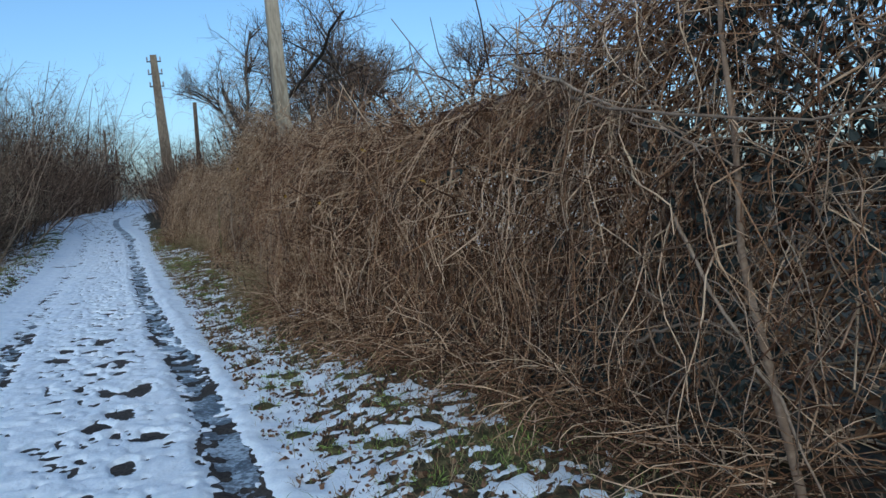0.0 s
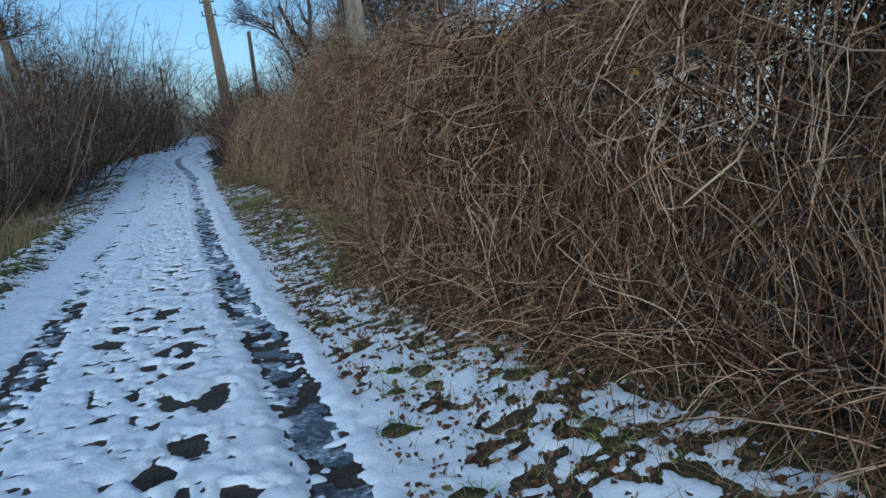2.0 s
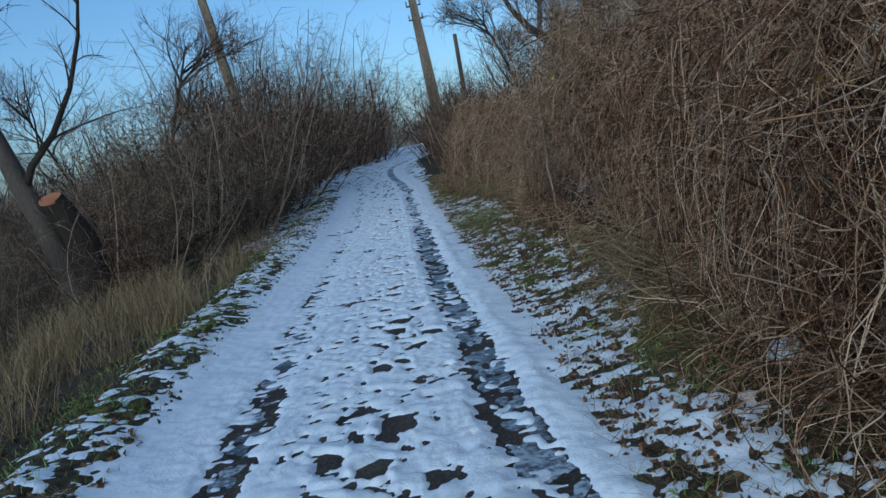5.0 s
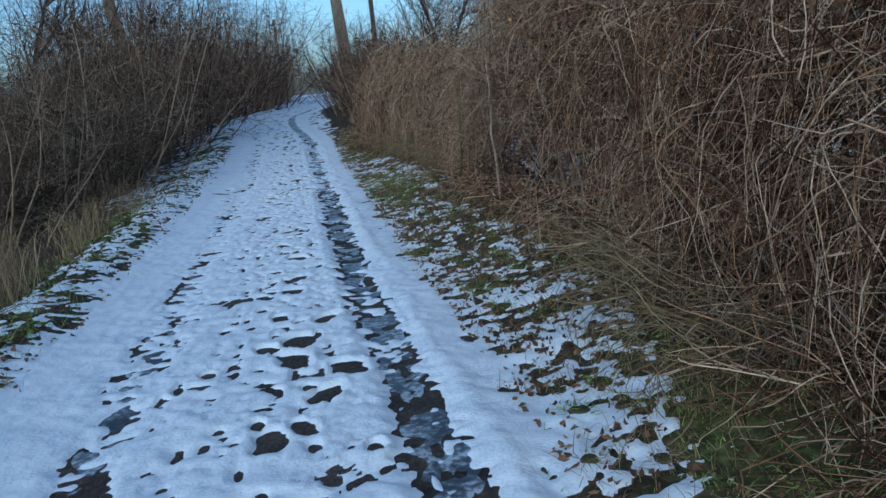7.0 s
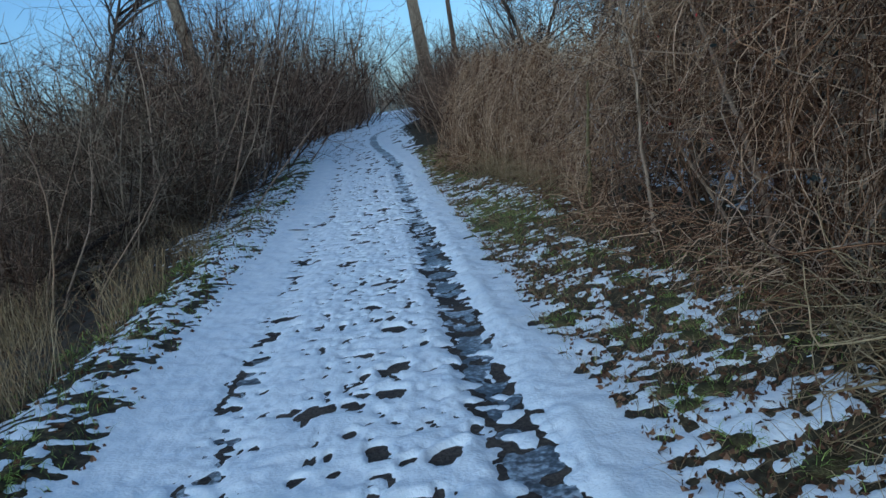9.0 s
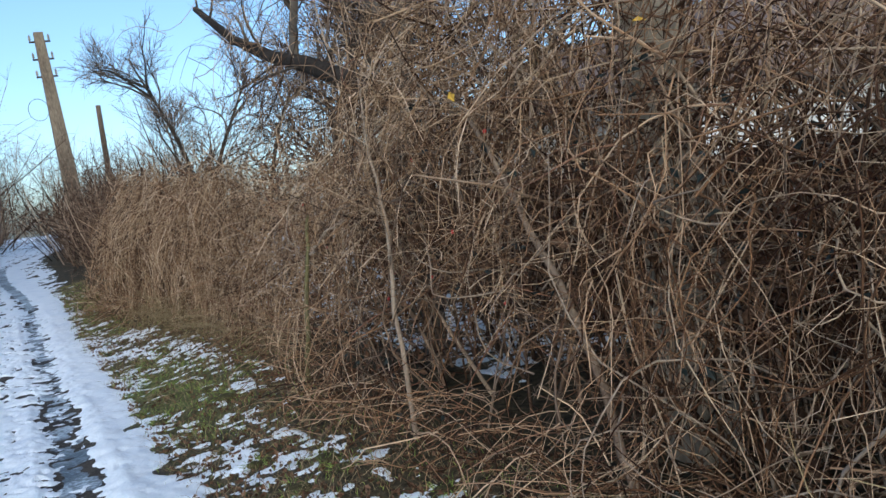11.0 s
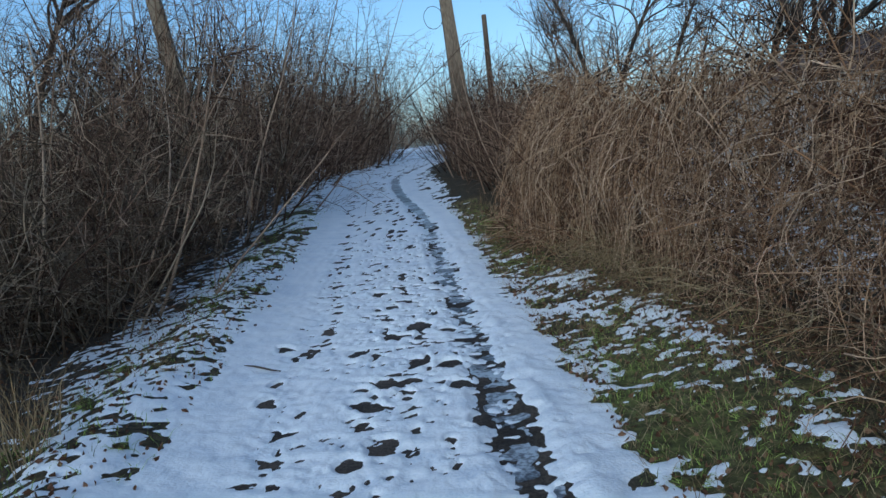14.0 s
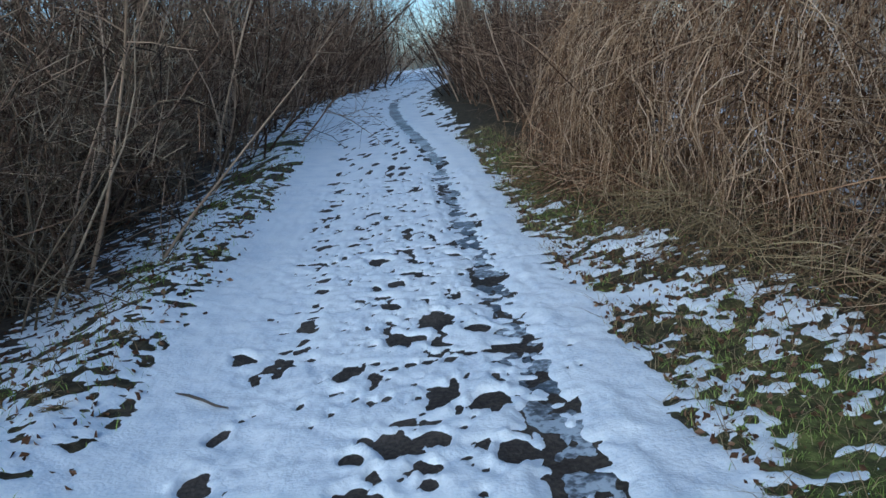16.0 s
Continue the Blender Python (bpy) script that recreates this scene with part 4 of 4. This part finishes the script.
# ---- grass, dead stalks and fallen leaves ----
def blades(name, x, y, low, high, width, mat, label, lean=0.45):
    n = len(x)
    base = np.stack([x, y, ground_z(x, y) - 0.005], 1)
    h = rng.uniform(low, high, n)[:, None]
    tilt = np.concatenate([rng.normal(0, lean, (n, 2)), np.ones((n, 1))], 1)
    side = unit(np.concatenate([rng.normal(size=(n, 2)), np.zeros((n, 1))], 1)) * width
    mid = base + tilt * h * 0.55
    tip = mid + (tilt * [1.9, 1.9, 0.6]) * h * 0.45
    verts = np.stack([base - side, base + side, mid + side * 0.7, mid - side * 0.7, tip], 1).reshape(-1, 3)
    i = np.arange(n)[:, None] * 5
    faces = np.concatenate([i + [[0, 1, 2]], i + [[0, 2, 3]], i + [[3, 2, 4]]])
    ob = mesh_object(name, verts, faces, mat, None, np.repeat(rng.random(n), 5))
    return tagged(ob, label, "grass", kind="stuff")


def scatter(n, x0, x1, y0, y1, keep):
    x, y = rng.uniform(x0, x1, n), rng.uniform(y0, y1, n)
    ok = keep(x, y)
    return x[ok], y[ok]


x, y = scatter(80000, 0.62, 2.3, 2.0, 30, lambda x, y: (snow_depth(x, y) < 0.004) & (rng.random(len(x)) < 0.14 + 1.6 * lush_mask(x, y) * smooth(0.42, 0.6, fbm(x, y, 0.18, 2, 161))) & (x < hedge_foot(y) + 0.2))
blades("grass", x, y, 0.02, 0.07, 0.0022, GRASS, "short green winter grass and moss on the verge")
x, y = scatter(26000, 0.65, 2.4, 2.0, 30, lambda x, y: (snow_depth(x, y) < 0.006) & (x < hedge_foot(y) + 0.3))
blades("dead_grass", x, y, 0.03, 0.13, 0.002, STRAW, "thin dead straw on the verge", 0.9)
x, y = scatter(10000, -2.8, -1.7, 2.0, 32, lambda x, y: snow_depth(x, y) < 0.004)
blades("grass", x, y, 0.03, 0.09, 0.0024, GRASS, "dull green turf tufts along the lane's far edge")
x, y = scatter(3000, -4.2, -1.9, 2.0, 30, lambda x, y: (fbm(x, y, 0.8, 2, 141) + 0.28 * smooth(2.1, 2.9, -x) * smooth(18, 15, y) > 0.62) & (snow_depth(x, y) < 0.012))
blades("dead_grass", x, y, 0.08, 0.34, 0.0022, STRAW, "pale dead grass in clumps along the lane", 0.55)
x, y = scatter(14000, -4.6, -2.35, 7.0, 18.5, lambda x, y: fbm(x, y, 0.5, 2, 151) > 0.58)
blades("dead_stalks", x, y, 0.3, 0.75, 0.003, STRAW, "tall pale dead grass below the leaning tree", 0.3)

n = 22000
x, y = scatter(n, 0.7, 2.3, 2.0, 28, lambda x, y: ((snow_depth(x, y) < 0.01) | (rng.random(len(x)) < 0.12)) & (rng.random(len(x)) > 0.9 * lush_mask(x, y)))
litter = leaves("fallen_leaves", np.stack([x, y, ground_z(x, y) + np.maximum(snow_depth(x, y), 0) + 0.008], 1), rng.uniform(0.009, 0.026, len(x)), DRY_LEAF)
tagged(litter, "brown fallen leaves strewn on the verge", "leaves", kind="stuff")
x, y = scatter(9000, -5.5, -1.7, 2.0, 28, lambda x, y: snow_depth(x, y) < 0.012)
litter = leaves("fallen_leaves", np.stack([x, y, ground_z(x, y) + np.maximum(snow_depth(x, y), 0) + 0.008], 1), rng.uniform(0.012, 0.032, len(x)), DRY_LEAF)
tagged(litter, "brown fallen leaves on the lane's far edge", "leaves", kind="stuff")


# ---- mossy tufts on the verges ----
def turf_tuft(size, label):
    root = new("turf_tuft")
    bm = bmesh.new()
    bmesh.ops.create_icosphere(bm, subdivisions=2, radius=1)
    for v in bm.verts:
        lump = 1 + 0.35 * (noise.noise(v.co * 2.1 + Vector((size * 90, 0, 0))))
        v.co = Vector((v.co.x * size * 0.75 * lump, v.co.y * size * 0.75 * lump, v.co.z * size * 0.28 * lump))
    bm_object("mound", bm, TURF, root, soft=True)
    n = 34
    d = unit(rng.normal(size=(n, 3)) * [1, 1, 0.6] + [0, 0, 0.5])
    start = d * [size, size, size * 0.3]
    pts = strands(start, d + [0, 0, 0.7], rng.uniform(0.025, 0.08, n), 3, 0.35, 0.45)
    mass("grass_mass", pts, taper(rng.uniform(0.0015, 0.0028, n), 3, 0.3), GRASS if size > 0.06 else STRAW, root)
    return tagged(root, label, "turf tuft", "tufts on the verges")


TURF = material("moss_turf", [(0.25, (0.035, 0.028, 0.015)), (0.5, (0.07, 0.062, 0.026)), (0.8, (0.13, 0.115, 0.05))], grain=60, bump=1.0, use_tint=False)
tufts = [turf_tuft(0.07, "small dark green mossy tuft showing through snow"), turf_tuft(0.1, "dark green and brown turf tuft showing through snow"), turf_tuft(0.05, "small brown-green turf tuft showing through snow")]
spots = [(x, y) for x, y in zip(rng.uniform(0.8, 1.7, 90), rng.uniform(3, 24, 90)) if x < hedge_foot(y) - 0.1] + [(x, y) for x, y in zip(rng.uniform(-2.6, -1.8, 70), rng.uniform(5, 26, 70))]
for i, (x, y) in enumerate(spots):
    m = pose(x, y, float(ground_z(x, y)) + 0.006, 0, 0, rng.uniform(0, 360))
    if i < 3:
        tufts[i].matrix_basis = m
    else:
        copy_thing(tufts[i % 3], m)


# ---- single stems and small things in the hedge ----
def curve_points(points, k=14):
    """A smooth polyline through a few points."""
    p = np.asarray(points, float)
    t = np.linspace(0, len(p) - 1, k)
    out = np.stack([np.interp(t, np.arange(len(p)), p[:, i]) for i in range(3)], 1)
    for _ in range(2):
        out[1:-1] = (out[:-2] + 2 * out[1:-1] + out[2:]) / 4
    return out + np.pad(rng.normal(0, 0.006, (k - 2, 3)), ((1, 1), (0, 0)))


def bare_sapling(name, trunk, radius, branches, mat, label, shoots=7):
    root = new(name)
    base = np.array([trunk[0][0], trunk[0][1], float(ground_z(trunk[0][0], trunk[0][1]))])
    root.location = base
    main = curve_points(trunk)[None] - base
    tubes("trunk", main, taper(np.array([radius]), 14, 0.45), mat, root, 8)
    made = [curve_points(c)[None] - base for c in branches]
    for c in made:
        tubes("branch", c, taper(np.array([radius * 0.45]), 14, 0.4), CANE, root, 6)
    side = branch_from(np.concatenate([main] + made), shoots, 0.55, 0.5, 5, 0.05, (0.15, 1.0), 0.2)
    mass("shoot_mass", side, taper(rng.uniform(0.002, 0.0042, len(side)), 5, 0.4), CANE, root)
    fine_side = branch_from(side, 4, 0.2, 0.5, 3, 0.0, (0.2, 1.0), 0.2)
    mass("twig_haze", fine_side, taper(rng.uniform(0.0012, 0.002, len(fine_side)), 3, 0.5), CANE, root)
    return tagged(root, label, "sapling")


bare_sapling("bare_sapling", [(2.2, 2.05, 0.1), (2.15, 2.2, 0.7), (2.15, 2.35, 1.1), (2.15, 2.36, 1.42), (2.15, 2.39, 1.74), (2.15, 2.43, 2.1), (2.2, 2.5, 2.9)], 0.02,
             [[(2.2, 3.6, 1.95), (2.0, 3.34, 1.85), (2.0, 2.68, 1.74), (2.0, 2.13, 1.65), (2.0, 1.84, 1.62), (2.05, 1.5, 1.68)],
              [(2.1, 2.95, 0.74), (2.06, 2.7, 0.84), (2.08, 2.47, 0.9), (2.12, 2.3, 0.9)],
              [(2.05, 2.62, 1.32), (2.05, 2.4, 1.02), (2.1, 2.05, 0.6), (2.15, 1.9, 0.2)],
              [(2.0, 3.92, 2.13), (2.0, 3.34, 1.93), (2.1, 2.96, 1.76), (2.15, 2.38, 1.5)]], CANE, "bare grey sapling with long arching branches in the brambles", 9)
bare_sapling("mossy_stump", [(1.78, 16.3, 0.08), (1.72, 16.0, 0.65), (1.7, 15.72, 1.15), (1.7, 15.6, 1.45)], 0.022, [[(1.7, 15.65, 1.2), (1.75, 15.4, 1.35), (1.8, 15.2, 1.4)]], MOSS_BARK, "leaning yellow-green mossy stem broken off short", 2)
bare_sapling("leaning_sapling", [(2.05, 13.1, 0.15), (2.02, 13.3, 0.8), (2.0, 13.45, 1.1), (2.0, 13.67, 1.39), (2.0, 13.89, 1.69), (2.05, 14.2, 2.0)], 0.021,
             [[(2.0, 15.5, 1.84), (2.0, 14.94, 1.75), (2.0, 14.5, 1.7), (2.0, 14.27, 1.73), (2.0, 13.95, 1.72)]], CANE, "thick grey stem leaning through hanging vines", 8)
bare_sapling("bare_sapling", [(1.85, 14.7, 0.1), (1.8, 14.65, 0.9), (1.8, 14.65, 1.2), (1.8, 14.65, 1.46), (1.82, 14.8, 1.75), (1.9, 15.0, 2.2)], 0.015, [], CANE, "thin upright grey sapling among vines", 10)


def rosehip(x, y, z, parent):
    bm = bmesh.new()
    bmesh.ops.create_uvsphere(bm, u_segments=8, v_segments=6, radius=0.009, matrix=Matrix.Diagonal((1, 1, 1.25, 1)))
    ob = bm_object("rosehip", bm, BERRY, parent, "red rosehip", True)
    ob.location = Vector((x, y, z)) - parent.location


for x, y, z in ((2.0, 14.65, 1.69), (2.0, 15.07, 1.05), (2.0, 15.18, 0.89), (2.0, 14.58, 1.05), (1.95, 14.2, 1.3), (2.02, 13.9, 0.95), (1.95, 13.8, 1.75)):
    rosehip(x, y, z, hollow)
for x, y, z in ((2.0, 15.78, 0.87), (2.0, 16.55, 1.52), (1.98, 16.1, 1.2)):
    rosehip(x, y, z, open_hedge)

clump = new("snow_clump")
clump.location = (1.68, 8.57, 0.16)
bm = bmesh.new()
bmesh.ops.create_icosphere(bm, subdivisions=3, radius=1)
for v in bm.verts:
    lump = 1 + 0.4 * noise.noise(v.co * 1.9)
    v.co = Vector((v.co.x * 0.08 * lump, v.co.y * 0.1 * lump, v.co.z * 0.07 * lump))
bm_object("lump", bm, SNOW, clump, soft=True)
tagged(clump, "lump of old snow caught on dead vines", "snow")

stick = new("fallen_stick")
stick.location = (-1.45, 19.71, float(ground_z(-1.45, 19.71)) + 0.022)
tubes("twig", np.array([[[-0.16, 0.13, 0.0], [-0.06, 0.06, 0.006], [0.03, -0.02, 0.004], [0.1, -0.1, 0.004], [0.17, -0.14, 0.0]]]), np.array([[0.007, 0.009, 0.008, 0.007, 0.004]]), BARK, stick, 6)
tagged(stick, "dark fallen stick lying on snow", "stick")


def fallen_branch(points, radius, label):
    root = new("fallen_branch")
    p = np.asarray(points, float)
    base = p[0].copy()
    root.location = base
    main = curve_points(p)[None] - base
    tubes("wood", main, taper(np.array([radius]), 14, 0.5), BARK, root, 8)
    side = branch_from(main, 8, 0.6, 0.4, 5, 0.1, (0.3, 1.0), 0.2)
    mass("twig_mass", side, taper(rng.uniform(0.004, 0.009, len(side)), 5, 0.4), BARK, root)
    return tagged(root, label, "fallen branch")


fallen_branch([(-4.6, 17.6, -0.05), (-4.2, 18.3, 0.18), (-3.8, 19.0, 0.4), (-3.5, 19.7, 0.55)], 0.05, "dark fallen branch lying in the leafless thicket")
fallen_branch([(-5.0, 19.0, -0.1), (-4.3, 18.5, 0.06), (-3.7, 18.2, 0.14), (-3.2, 18.3, 0.2)], 0.045, "dark broken branch on the edge of the verge")

# a few yellow leaves still hanging in the vines
for y in (5.0, 5.6, 6.3, 6.9, 7.6, 8.8, 13.0, 13.9):
    z = float(hedge_top(np.array(y))) * rng.uniform(0.62, 0.95)
    leaf = leaves("hanging_leaf", np.zeros((1, 3)), 0.03, YELLOW_LEAF)
    leaf.location = (float(hedge_front(np.array(y), np.array(z))) - 0.1, y, z)
    tagged(leaf, "single yellow leaf still hanging in the vines", "leaf", "yellow leaves")
